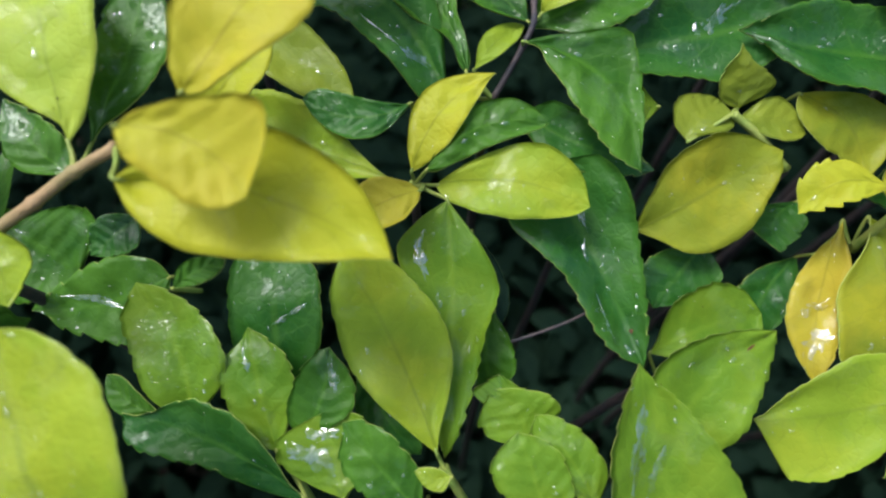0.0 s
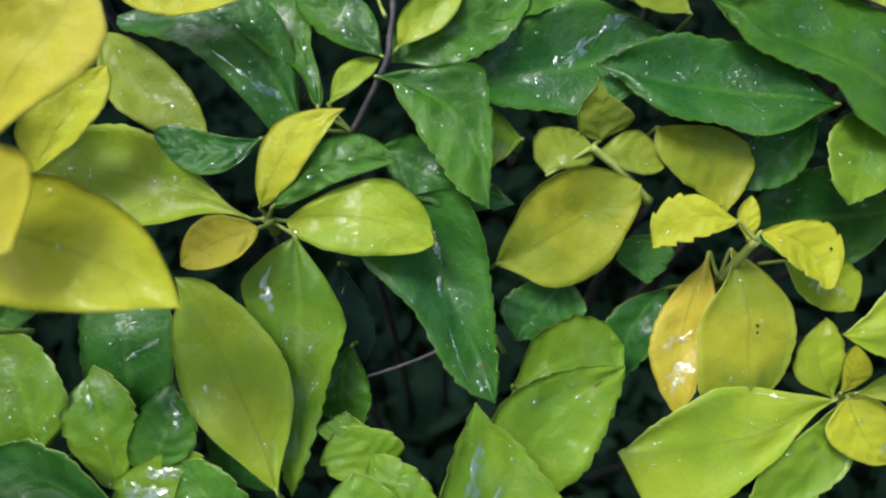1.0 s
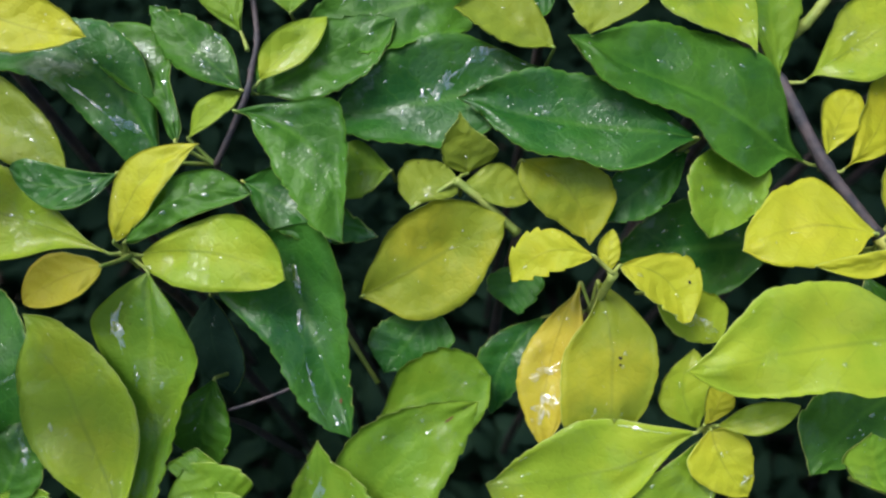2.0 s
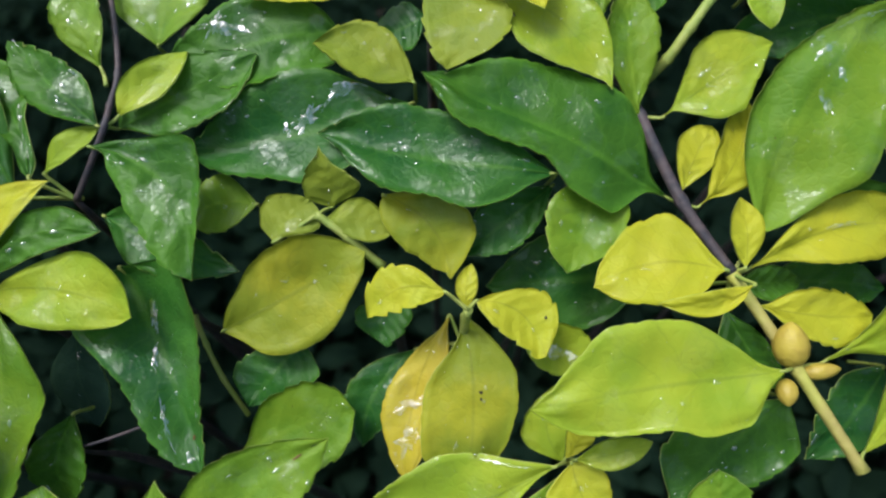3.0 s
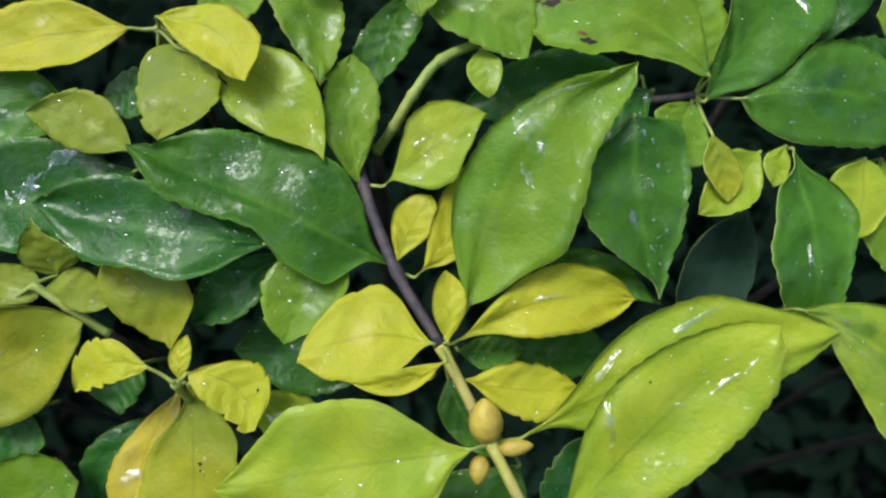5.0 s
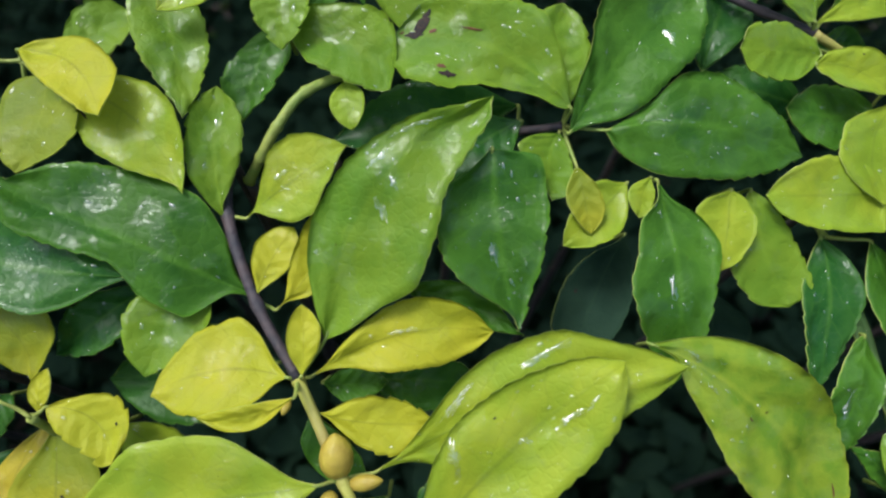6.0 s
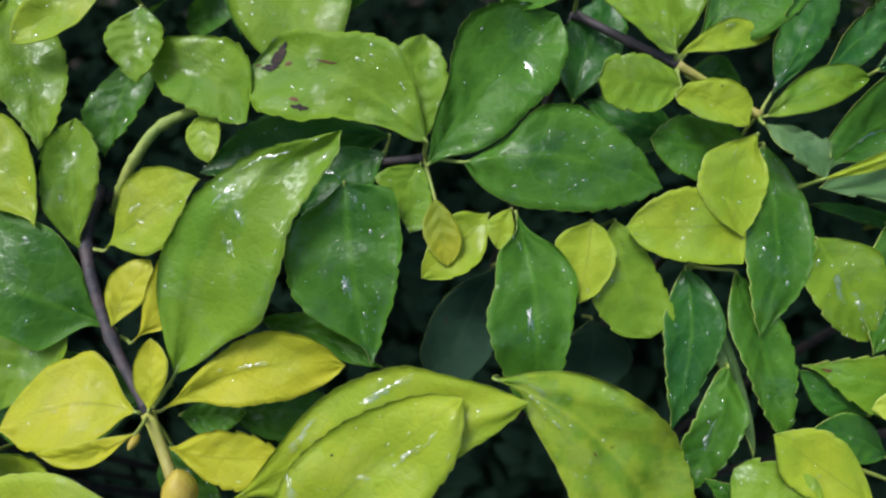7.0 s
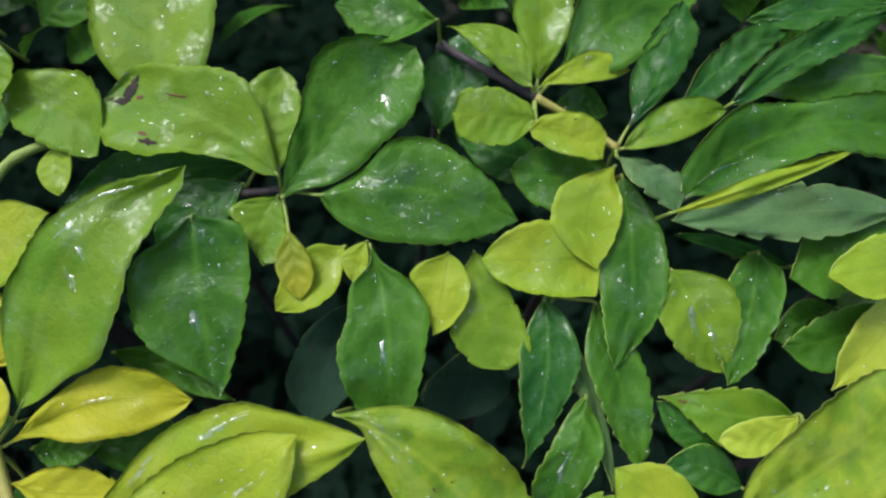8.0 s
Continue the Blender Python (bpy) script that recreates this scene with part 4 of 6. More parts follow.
leaf(sprig, (0.2488, 0.1829, 1.0637), (0.2688, 0.217, 1.0875), (-0.004, -0.565, 0.825), (0.3, 3.4, 6.9, 8.6, 8.7, 6.8, 3.8), (0.3, 5.0, 8.6, 9.1, 8.0, 5.7, 2.6), GOLD, (0.243, 0.1871, 1.0617), sway=-0.119, arch=0.052, fold=0.164, wave=0.015, wet=0.3)
leaf(sprig, (0.2604, 0.1584, 1.0584), (0.2599, 0.1789, 1.0727), (0, -0.57, 0.82), (1.4, 3.5, 5.4, 6.1, 5.7, 4.3, 2.0), (1.2, 3.1, 4.9, 5.9, 6.0, 4.7, 2.2), GOLD, (0.2581, 0.1602, 1.0531), sway=-0.042, arch=0.044, fold=0.194, wave=0.021, wet=0.3)
leaf(sprig, (0.2291, 0.2115, 1.0825), (0.2256, 0.2506, 1.1136), (0.16, -0.606, 0.78), (3.3, 6.6, 9.7, 10.2, 10.1, 8.6, 5.0), (0.3, 3.7, 7.8, 10.6, 11.2, 9.0, 4.4), MID, (0.2297, 0.2133, 1.0817), sway=0.043, arch=0.052, fold=0.211, wave=0.021, teeth=1.3, wet=0.8)
leaf(sprig, (0.2948, 0.191, 1.0665), (0.3404, 0.1758, 1.0562), (-0.003, -0.572, 0.82), (2.3, 4.6, 6.6, 7.0, 5.8, 3.1, 0.3), (2.0, 4.7, 6.6, 6.6, 5.7, 4.0, 1.6), GREEN, (0.2951, 0.2002, 1.0529), sway=0.052, arch=0.039, fold=0.178, wave=0.033, wet=1)
leaf(sprig, (0.2612, 0.1572, 1.0352), (0.2813, 0.1328, 1.0181), (-0.01, -0.58, 0.82), (1.6, 4.2, 6.8, 8.1, 8.0, 6.2, 3.0), (3.7, 7.7, 8.2, 7.5, 6.3, 4.3, 1.9), GREEN, (0.2581, 0.1602, 1.0531), sway=-0.079, arch=0.067, fold=0.086, wave=0.027, wet=1)
leaf(sprig, (0.2891, 0.1349, 1.0072), (0.2424, 0.1018, 0.9831), (-0.01, -0.58, 0.81), (9.9, 19.1, 19.2, 17.3, 14.0, 9.1, 3.6), (2.9, 7.8, 13.2, 17.1, 19.2, 18.9, 9.6), GREEN, (0.2892, 0.1466, 0.9909), sway=-0.047, arch=0.030, fold=0.115, wave=0.038, teeth=1.3, wet=1)
leaf(sprig, (0.2792, 0.1686, 1.037), (0.3263, 0.1664, 1.0359), (-0.01, -0.58, 0.81), (2.7, 6.9, 10.6, 11.9, 10.9, 7.7, 3.2), (2.7, 6.8, 10.4, 11.9, 11.0, 7.9, 3.3), DEEP, (0.2794, 0.1802, 1.0207), sway=0.025, arch=0.034, fold=0.121, wave=0.05, teeth=1.3, wet=1)
leaf(sprig, (0.265, 0.1646, 1.0427), (0.2894, 0.1647, 1.043), (-0.01, -0.58, 0.82), (1.6, 4.0, 6.0, 6.7, 6.1, 4.5, 2.1), (1.7, 4.1, 6.2, 6.7, 6.0, 4.4, 2.0), GREEN, (0.2651, 0.1761, 1.0263), sway=-0.033, arch=0.088, fold=0.147, wave=0.039, wet=1)
bud(sprig, (0.2735, 0.1300, 1.0395), (-0.05, 0.62, 0.70), 0.0160, 0.0060)
bud(sprig, (0.2770, 0.1280, 1.0385), (0.9, 0.0, 0.25), 0.0125, 0.0029)
bud(sprig, (0.2715, 0.1265, 1.0375), (-0.15, -0.75, -0.15), 0.0095, 0.0036)
bud(sprig, (0.2555, 0.1540, 1.0500), (-0.2, -0.8, 0.1), 0.0065, 0.0016)
sprig = shoot((0.176, 0.323, 0), [(0.1626, 0.1569, 1.013), (0.1639, 0.1519, 1.043)], "small golden sprout with serrated young leaves")
leaf(sprig, (0.156, 0.1544, 1.0501), (0.1277, 0.1512, 1.0394), (-0.251, -0.512, 0.822), (2.7, 5.3, 7.6, 8.6, 7.8, 5.5, 2.2), (1.9, 5.6, 8.2, 9.3, 9.8, 9.5, 7.6), GOLD, (0.1639, 0.1519, 1.043), sway=-0.203, arch=0.081, fold=0.104, wave=0.043, teeth=2, wet=0.3)
leaf(sprig, (0.1671, 0.1561, 1.0429), (0.1918, 0.139, 1.0318), (0.089, -0.447, 0.89), (3.1, 5.6, 9.1, 11.5, 12.2, 11.2, 8.4), (3.7, 7.1, 10.0, 10.8, 9.7, 7.8, 4.8), GOLD, (0.1639, 0.1519, 1.043), sway=0.217, arch=0.020, fold=0.201, wave=0.037, teeth=2, wet=0.3, marks=[(0.73, 0.48, 0.02, 0.05, SCAR)])
leaf(sprig, (0.1636, 0.1551, 1.0393), (0.1656, 0.1685, 1.0488), (-0.01, -0.58, 0.82), (1.0, 2.5, 3.8, 4.1, 3.8, 2.8, 1.3), (1.0, 2.5, 3.8, 4.1, 3.8, 2.8, 1.3), GOLD, (0.1639, 0.1519, 1.043), sway=0.061, arch=0.057, fold=0.174, wave=0.028, wet=0.3)
leaf(sprig, (0.1626, 0.1602, 1.0286), (0.1634, 0.1099, 0.9905), (0.028, -0.604, 0.796), (5.6, 11.7, 16.4, 16.7, 14.9, 12.8, 8.1), (1.5, 6.3, 15.0, 19.2, 19.7, 18.7, 13.1), OLIVE, (0.1626, 0.1569, 1.013), sway=0.054, arch=0.065, fold=0.096, wave=0.06, teeth=0.6, wet=0.5, marks=[(0.46, 0.16, 0.012, 0.05, SCAR), (0.5, 0.16, 0.009, 0.03, SCAR)])
leaf(sprig, (0.158, 0.1644, 1.0219), (0.1408, 0.111, 0.9888), (-0.206, -0.466, 0.86), (1.9, 6.3, 9.6, 10.2, 9.5, 7.5, 4.3), (0.3, 3.9, 7.8, 10.7, 11.5, 8.7, 4.3), AMBER, (0.1626, 0.1569, 1.013), sway=-0.066, arch=0.072, fold=0.21, wave=0.019, teeth=0.6, wet=1, pools=[(0.8, -0.13, 0.73, 0.4, 4.3), (0.63, -0.47, 0.53, 0.27, 2.2)])
leaf(sprig, (0.1845, 0.1581, 1.0237), (0.2102, 0.1424, 1.0127), (-0.01, -0.58, 0.81), (1.6, 4.4, 7.4, 9.6, 10.8, 10.4, 5.2), (2.5, 6.4, 9.8, 10.9, 10.0, 7.1, 2.9), LIME, (0.1846, 0.1697, 1.0075), sway=0.082, arch=0.045, fold=0.207, wave=0.024, teeth=0.6, wet=0.6, pools=[(0.36, -0.47, 0.86, 0.07, 3.3)])
leaf(sprig, (0.1414, 0.1708, 1.0258), (0.1331, 0.1545, 1.014), (-0.01, -0.58, 0.81), (3.0, 7.4, 10.8, 11.3, 9.9, 6.8, 2.8), (1.7, 4.5, 7.6, 9.9, 11.2, 11.0, 5.6), DEEP, (0.1416, 0.1825, 1.0095), sway=-0.291, arch=0.033, fold=0.18, wave=0.027, teeth=1.3, wet=1)
leaf(sprig, (0.145, 0.1591, 1.0057), (0.1227, 0.1272, 0.983), (-0.01, -0.58, 0.81), (2.8, 7.0, 10.4, 11.3, 10.1, 7.1, 2.9), (2.0, 5.4, 8.8, 10.8, 11.3, 8.9, 3.9), DEEP, (0.1624, 0.1607, 1.0069), sway=-0.134, arch=0.074, fold=0.147, wave=0.03, teeth=1.3, wet=1)
leaf(sprig, (0.2429, 0.1844, 1.024), (0.1735, 0.18, 1.0203), (-0.01, -0.58, 0.81), (5.0, 12.6, 19.1, 21.2, 19.3, 13.6, 5.6), (5.1, 12.8, 19.3, 21.2, 19.1, 13.4, 5.5), DEEP, (0.243, 0.1961, 1.0078), sway=0.007, arch=0.055, fold=0.121, wave=0.046, teeth=1.3, wet=1)
sprig = shoot((0.168, 0.47, 0), [(0.1507, 0.2711, 1.1005), (0.1529, 0.2596, 1.1184)], "shoot with pale lime leaves beaded with water")
leaf(sprig, (0.161, 0.2519, 1.1149), (0.2165, 0.2131, 1.0941), (0.01, -0.46, 0.888), (3.0, 8.0, 12.6, 14.4, 13.6, 10.2, 4.5), (1.5, 8.4, 13.8, 18.2, 16.3, 10.0, 2.5), LIME, (0.1529, 0.2596, 1.1184), sway=0.140, arch=0.034, fold=0.115, wave=0.05, teeth=0.6, wet=1.6, marks=[(0.33, -0.67, 0.05, 0.05, SCAR)])
leaf(sprig, (0.1608, 0.257, 1.1143), (0.1566, 0.22, 1.0973), (-0.12, -0.403, 0.907), (4.5, 9.4, 14.3, 17.3, 17.8, 13.6, 6.1), (8.9, 13.5, 16.1, 16.2, 14.4, 10.6, 6.0), DULL, (0.1529, 0.2596, 1.1184), sway=0.126, arch=0.077, fold=0.151, wave=0.033, teeth=1.3, wet=0.8)
leaf(sprig, (0.1447, 0.2217, 1.0904), (0.1072, 0.2306, 1.1015), (0.143, -0.475, 0.868), (2.2, 7.1, 10.9, 11.7, 10.1, 6.7, 2.4), (3.6, 7.1, 10.4, 11.7, 11.5, 9.2, 3.8), DULL, (0.1448, 0.2332, 1.074), sway=-0.104, arch=0.035, fold=0.187, wave=0.017, teeth=1.3, wet=0.8)
leaf(sprig, (0.1431, 0.2579, 1.1195), (0.0784, 0.2457, 1.1109), (0, -0.574, 0.819), (4.7, 9.7, 13.5, 13.5, 11.3, 7.4, 2.5), (3.0, 8.4, 12.8, 13.8, 12.6, 9.4, 4.3), GOLD, (0.1529, 0.2596, 1.1184), sway=-0.044, arch=0.062, fold=0.098, wave=0.013, teeth=0.6, wet=0.3)
leaf(sprig, (0.1547, 0.2573, 1.1243), (0.1907, 0.2282, 1.1166), (-0.087, -0.354, 0.931), (3.3, 6.5, 9.7, 11.1, 11.4, 11.9, 9.2), (2.8, 7.0, 10.6, 11.9, 11.0, 8.3, 4.5), GOLD, (0.1529, 0.2596, 1.1184), sway=0.174, arch=0.063, fold=0.149, wave=0.037, teeth=0.6, wet=0.3)
leaf(sprig, (0.1957, 0.2963, 1.1408), (0.2143, 0.2386, 1.108), (0.245, -0.419, 0.874), (3.1, 7.3, 11.3, 13.2, 12.6, 9.6, 4.7), (3.4, 8.5, 12.8, 14.0, 12.1, 7.4, 2.3), MID, (0.1958, 0.3077, 1.1244), sway=0.038, arch=0.061, fold=0.218, wave=0.013, teeth=1.3, wet=0.8)
leaf(sprig, (0.2471, 0.2798, 1.1235), (0.2327, 0.2454, 1.0995), (-0.006, -0.571, 0.821), (3.7, 9.0, 11.4, 10.6, 8.5, 5.3, 1.6), (2.8, 5.4, 8.2, 10.0, 11.1, 10.1, 4.4), GREEN, (0.2472, 0.2914, 1.1071), sway=-0.034, arch=0.068, fold=0.161, wave=0.036, teeth=1.3, wet=1)
leaf(sprig, (0.2524, 0.2787, 1.1435), (0.2517, 0.2543, 1.1265), (0, -0.57, 0.82), (3.0, 7.3, 10.4, 10.7, 9.3, 6.4, 2.6), (2.8, 7.0, 10.3, 10.8, 9.5, 6.6, 2.7), MID, (0.2525, 0.2901, 1.1271), sway=-0.024, arch=0.063, fold=0.158, wave=0.045, teeth=1.3, wet=0.8)
leaf(sprig, (0.1164, 0.2417, 1.0998), (0.0493, 0.2313, 1.0913), (-0.014, -0.574, 0.819), (12.8, 14.2, 14.9, 17.4, 16.2, 11.8, 5.4), (8.8, 14.4, 18.1, 18.6, 15.2, 10.4, 4.4), GREEN, (0.1165, 0.2532, 1.0834), sway=-0.013, arch=0.057, fold=0.155, wave=0.038, teeth=1.3, wet=1, pools=[(0.78, -0.87, 0.54, -0.33, 2.5), (0.64, -0.8, 0.71, -0.53, 1.9)])
leaf(sprig, (0.0437, 0.2442, 1.0914), (0.0461, 0.2774, 1.115), (-0.01, -0.58, 0.82), (4.9, 12.3, 18.1, 19.2, 16.9, 11.7, 4.8), (3.9, 10.1, 16.0, 19.0, 18.6, 13.8, 5.9), MID, (0.0438, 0.2558, 1.0751), sway=0.001, arch=0.035, fold=0.14, wave=0.014, teeth=1.3, wet=0.8)
leaf(sprig, (0.1488, 0.2516, 1.101), (0.1276, 0.2456, 1.0966), (-0.01, -0.58, 0.82), (2.1, 5.5, 8.7, 10.1, 9.6, 7.0, 2.9), (3.5, 8.1, 10.1, 9.6, 8.0, 5.3, 2.1), DEEP, (0.1529, 0.2596, 1.1184), sway=0.093, arch=0.038, fold=0.08, wave=0.018, teeth=1.3, wet=1)
leaf(sprig, (0.1642, 0.2603, 1.1153), (0.1949, 0.2763, 1.1267), (-0.01, -0.58, 0.82), (2.0, 5.4, 8.9, 11.2, 12.2, 10.6, 4.9), (3.2, 8.0, 11.6, 12.1, 10.6, 7.3, 3.0), MID, (0.1529, 0.2596, 1.1184), sway=0.110, arch=0.043, fold=0.152, wave=0.033, teeth=1.3, wet=0.8)
leaf(sprig, (0.2429, 0.2872, 1.15), (0.2059, 0.2662, 1.1352), (0, -0.57, 0.82), (1.7, 4.4, 7.0, 8.3, 8.2, 6.3, 3.0), (1.6, 4.2, 6.8, 8.2, 8.3, 6.6, 3.2), LIME, (0.243, 0.2986, 1.1336), sway=0.018, arch=0.079, fold=0.148, wave=0.046, wet=0.6)
sprig = shoot((0.308, 0.445, 0), [(0.3181, 0.2509, 1.093), (0.3406, 0.2424, 1.0992), (0.3566, 0.2399, 1.1035)], "wet green shoot with one insect-bitten leaf", brown=2)
leaf(sprig, (0.2741, 0.2502, 1.1163), (0.2769, 0.2335, 1.1064), (-0.04, -0.515, 0.856), (2.1, 4.6, 6.4, 6.5, 5.8, 4.3, 2.3), (2.0, 4.4, 6.2, 6.5, 5.8, 4.4, 2.2), LIME, (0.2742, 0.2617, 1.0999), sway=-0.015, arch=0.064, fold=0.167, wave=0.021, wet=0.6)
leaf(sprig, (0.3426, 0.261, 1.0974), (0.2652, 0.2486, 1.0878), (-0.01, -0.58, 0.81), (3.3, 8.4, 12.9, 14.6, 13.5, 9.6, 4.0), (3.6, 9.1, 13.5, 14.6, 13.0, 9.1, 3.7), DEEP, (0.3406, 0.2424, 1.0992), sway=-0.026, arch=0.086, fold=0.188, wave=0.016, teeth=1.3, wet=1)
leaf(sprig, (0.3279, 0.2222, 1.1073), (0.3372, 0.1726, 1.0637), (0.16, -0.634, 0.757), (17.1, 18.8, 18.8, 16.6, 13.5, 8.5, 4.0), (7.0, 19.2, 22.9, 23.4, 19.3, 9.3, 0.7), GREEN, (0.328, 0.2337, 1.091), sway=-0.024, arch=0.004, fold=0.219, wave=0.05, teeth=1.3, wet=1.6, pools=[(0.53, -0.13, 0.59, -0.13, 2)])
leaf(sprig, (0.3416, 0.2441, 1.1028), (0.3089, 0.2229, 1.0876), (-0.01, -0.58, 0.82), (3.0, 7.5, 11.3, 12.4, 11.1, 7.8, 3.2), (2.6, 6.8, 10.6, 12.3, 11.7, 8.5, 3.6), DEEP, (0.3406, 0.2424, 1.0992), sway=-0.071, arch=0.048, fold=0.184, wave=0.012, teeth=1.3, wet=1, pools=[(0.53, -0.33, 0.47, 0, 1.1)])
leaf(sprig, (0.3577, 0.2364, 1.1135), (0.2927, 0.2604, 1.1297), (-0.029, -0.614, 0.788), (4.4, 6.7, 11.2, 15.6, 21.2, 20.7, 14.4), (5.9, 13.9, 19.8, 18.9, 15.3, 14.8, 12.5), MID, (0.3566, 0.2399, 1.1035), sway=-0.116, arch=0.066, fold=0.16, wave=0.039, teeth=1.3, wet=0.8, marks=[(0.89, -0.3, 0.035, 0.42, SCAR), (0.9, 0.01, 0.05, 0.12, SCAR), (0.89, -0.55, 0.02, 0.2, SCAR), (0.82, -0.09, 0.02, 0.08, RUST), (0.65, 0.72, 0.045, 0.07, SCAR), (0.7, 0.6, 0.03, 0.05, RUST), (0.97, -0.1, 0.012, 0.1, RUST), (0.63, -0.28, 0.06, 0.03, RUST)])
leaf(sprig, (0.2513, 0.267, 1.1266), (0.2911, 0.2441, 1.1167), (-0.124, -0.569, 0.813), (9.9, 10.5, 12.9, 15.2, 16.2, 14.6, 8.4), (4.1, 9.6, 14.4, 15.2, 14.0, 10.4, 5.3), MID, (0.2514, 0.2784, 1.1102), sway=0.176, arch=0.041, fold=0.212, wave=0.024, teeth=1.3, wet=0.8)
leaf(sprig, (0.3572, 0.2398, 1.1132), (0.3566, 0.2747, 1.1349), (0.036, -0.527, 0.849), (3.0, 7.1, 11.0, 12.9, 12.7, 10.4, 6.0), (3.7, 7.6, 11.1, 12.7, 11.6, 9.2, 5.0), MID, (0.3566, 0.2399, 1.1035), sway=0.078, arch=0.059, fold=0.087, wave=0.032, teeth=1.3, wet=0.8)
leaf(sprig, (0.358, 0.2338, 1.1046), (0.409, 0.2813, 1.1399), (0.109, -0.666, 0.738), (3.3, 7.7, 11.4, 18.1, 21.7, 17.7, 9.8), (4.3, 12.5, 18.0, 19.2, 20.5, 17.1, 9.6), GREEN, (0.3566, 0.2399, 1.1035), sway=0.048, arch=0.044, fold=0.218, wave=0.048, teeth=1.3, wet=1.4, pools=[(0.71, -0.27, 0.68, -0.53, 1.7)])
leaf(sprig, (0.3715, 0.2344, 1.1056), (0.4474, 0.2269, 1.099), (-0.003, -0.673, 0.739), (2.3, 7.9, 18.9, 20.6, 17.1, 11.8, 5.2), (8.7, 15.9, 20.2, 20.4, 18.7, 13.4, 5.9), GREEN, (0.3566, 0.2399, 1.1035), sway=0.084, arch=0.033, fold=0.086, wave=0.06, teeth=1.3, wet=1.4, pools=[(0.17, 0.2, 0.32, 0, 0.8)])
leaf(sprig, (0.3553, 0.2375, 1.102), (0.3511, 0.2133, 1.0895), (0.151, -0.476, 0.866), (2.7, 5.0, 7.5, 9.4, 10.3, 8.9, 5.6), (5.6, 11.0, 13.6, 9.7, 5.6, 3.4, 1.1), MID, (0.3566, 0.2399, 1.1035), sway=-0.106, arch=0.046, fold=0.182, wave=0.032, teeth=1.3, wet=0.8)
leaf(sprig, (0.3605, 0.224, 1.0971), (0.3651, 0.2029, 1.0824), (-0.008, -0.572, 0.82), (1.7, 3.6, 5.5, 6.5, 6.7, 5.5, 2.8), (1.8, 4.2, 6.3, 6.8, 6.0, 4.4, 2.0), OLIVE, (0.3566, 0.2399, 1.1035), sway=0.005, arch=0.062, fold=0.145, wave=0.01, wet=1)
leaf(sprig, (0.3812, 0.2224, 1.0901), (0.3554, 0.2013, 1.0775), (0.036, -0.544, 0.839), (2.1, 5.8, 9.1, 10.3, 9.6, 7.3, 3.5), (3.0, 7.9, 9.9, 9.6, 8.4, 6.1, 2.9), LIME, (0.3805, 0.2333, 1.0733), sway=0.018, arch=0.054, fold=0.22, wave=0.043, teeth=0.6, wet=0.6)
leaf(sprig, (0.3897, 0.2223, 1.0929), (0.3845, 0.2096, 1.0838), (-0.013, -0.577, 0.816), (1.0, 2.7, 4.3, 5.0, 4.9, 3.8, 1.9), (1.5, 3.1, 4.7, 5.1, 4.8, 3.5, 1.6), LIME, (0.3898, 0.2338, 1.0765), sway=-0.110, arch=0.064, fold=0.108, wave=0.047, wet=0.6)
leaf(sprig, (0.3909, 0.22, 1.0938), (0.3959, 0.1608, 1.042), (-0.018, -0.66, 0.751), (2.2, 12.3, 16.4, 13.8, 11.9, 9.1, 4.7), (1.6, 11.1, 14.7, 19.5, 16.9, 11.3, 4.3), GREEN, (0.3912, 0.2315, 1.0773), sway=0.062, arch=0.044, fold=0.167, wave=0.12, teeth=1.3, wet=1.4, pools=[(0.46, -0.13, 0.56, -0.13, 1.3)])
leaf(sprig, (0.4206, 0.219, 1.0897), (0.4145, 0.1931, 1.0717), (-0.011, -0.569, 0.822), (4.9, 8.0, 10.4, 10.4, 9.1, 6.9, 3.2), (4.2, 10.3, 13.0, 10.2, 6.5, 3.5, 0.6), LIME, (0.4207, 0.2305, 1.0733), sway=0.012, arch=0.050, fold=0.128, wave=0.026, teeth=0.6, wet=0.6)
leaf(sprig, (0.4311, 0.223, 1.0859), (0.4437, 0.1855, 1.059), (-0.01, -0.584, 0.811), (3.6, 7.1, 10.6, 12.7, 13.6, 13.1, 10.0), (3.1, 8.1, 12.9, 15.3, 15.3, 13.4, 9.7), MID, (0.4312, 0.2346, 1.0696), sway=-0.057, arch=0.031, fold=0.172, wave=0.017, teeth=1.3, wet=0.8)
leaf(sprig, (0.4792, 0.2156, 1.091), (0.4333, 0.2159, 1.0893), (-0.034, -0.604, 0.796), (15.1, 14.7, 14.8, 13.7, 12.7, 9.9, 6.1), (6.2, 10.8, 14.4, 14.9, 13.5, 10.2, 4.6), LIME, (0.4797, 0.2272, 1.0747), sway=0.015, arch=0.064, fold=0.167, wave=0.038, teeth=0.6, wet=0.6)
leaf(sprig, (0.4862, 0.245, 1.1108), (0.477, 0.2107, 1.0887), (0.055, -0.552, 0.832), (2.3, 7.9, 12.1, 13.3, 11.9, 8.4, 2.8), (3.6, 8.7, 13.1, 14.0, 14.2, 11.6, 6.8), LIME, (0.4863, 0.2564, 1.0944), sway=-0.196, arch=0.041, fold=0.121, wave=0.04, teeth=0.6, wet=0.6)
leaf(sprig, (0.4896, 0.2444, 1.1065), (0.4842, 0.1833, 1.0627), (0.083, -0.586, 0.806), (4.7, 9.2, 12.7, 13.1, 11.5, 8.7, 4.2), (3.8, 8.0, 12.0, 13.9, 12.7, 9.5, 5.0), GREEN, (0.4897, 0.2559, 1.0901), sway=0.065, arch=0.047, fold=0.101, wave=0.046, teeth=1.3, wet=1.4)
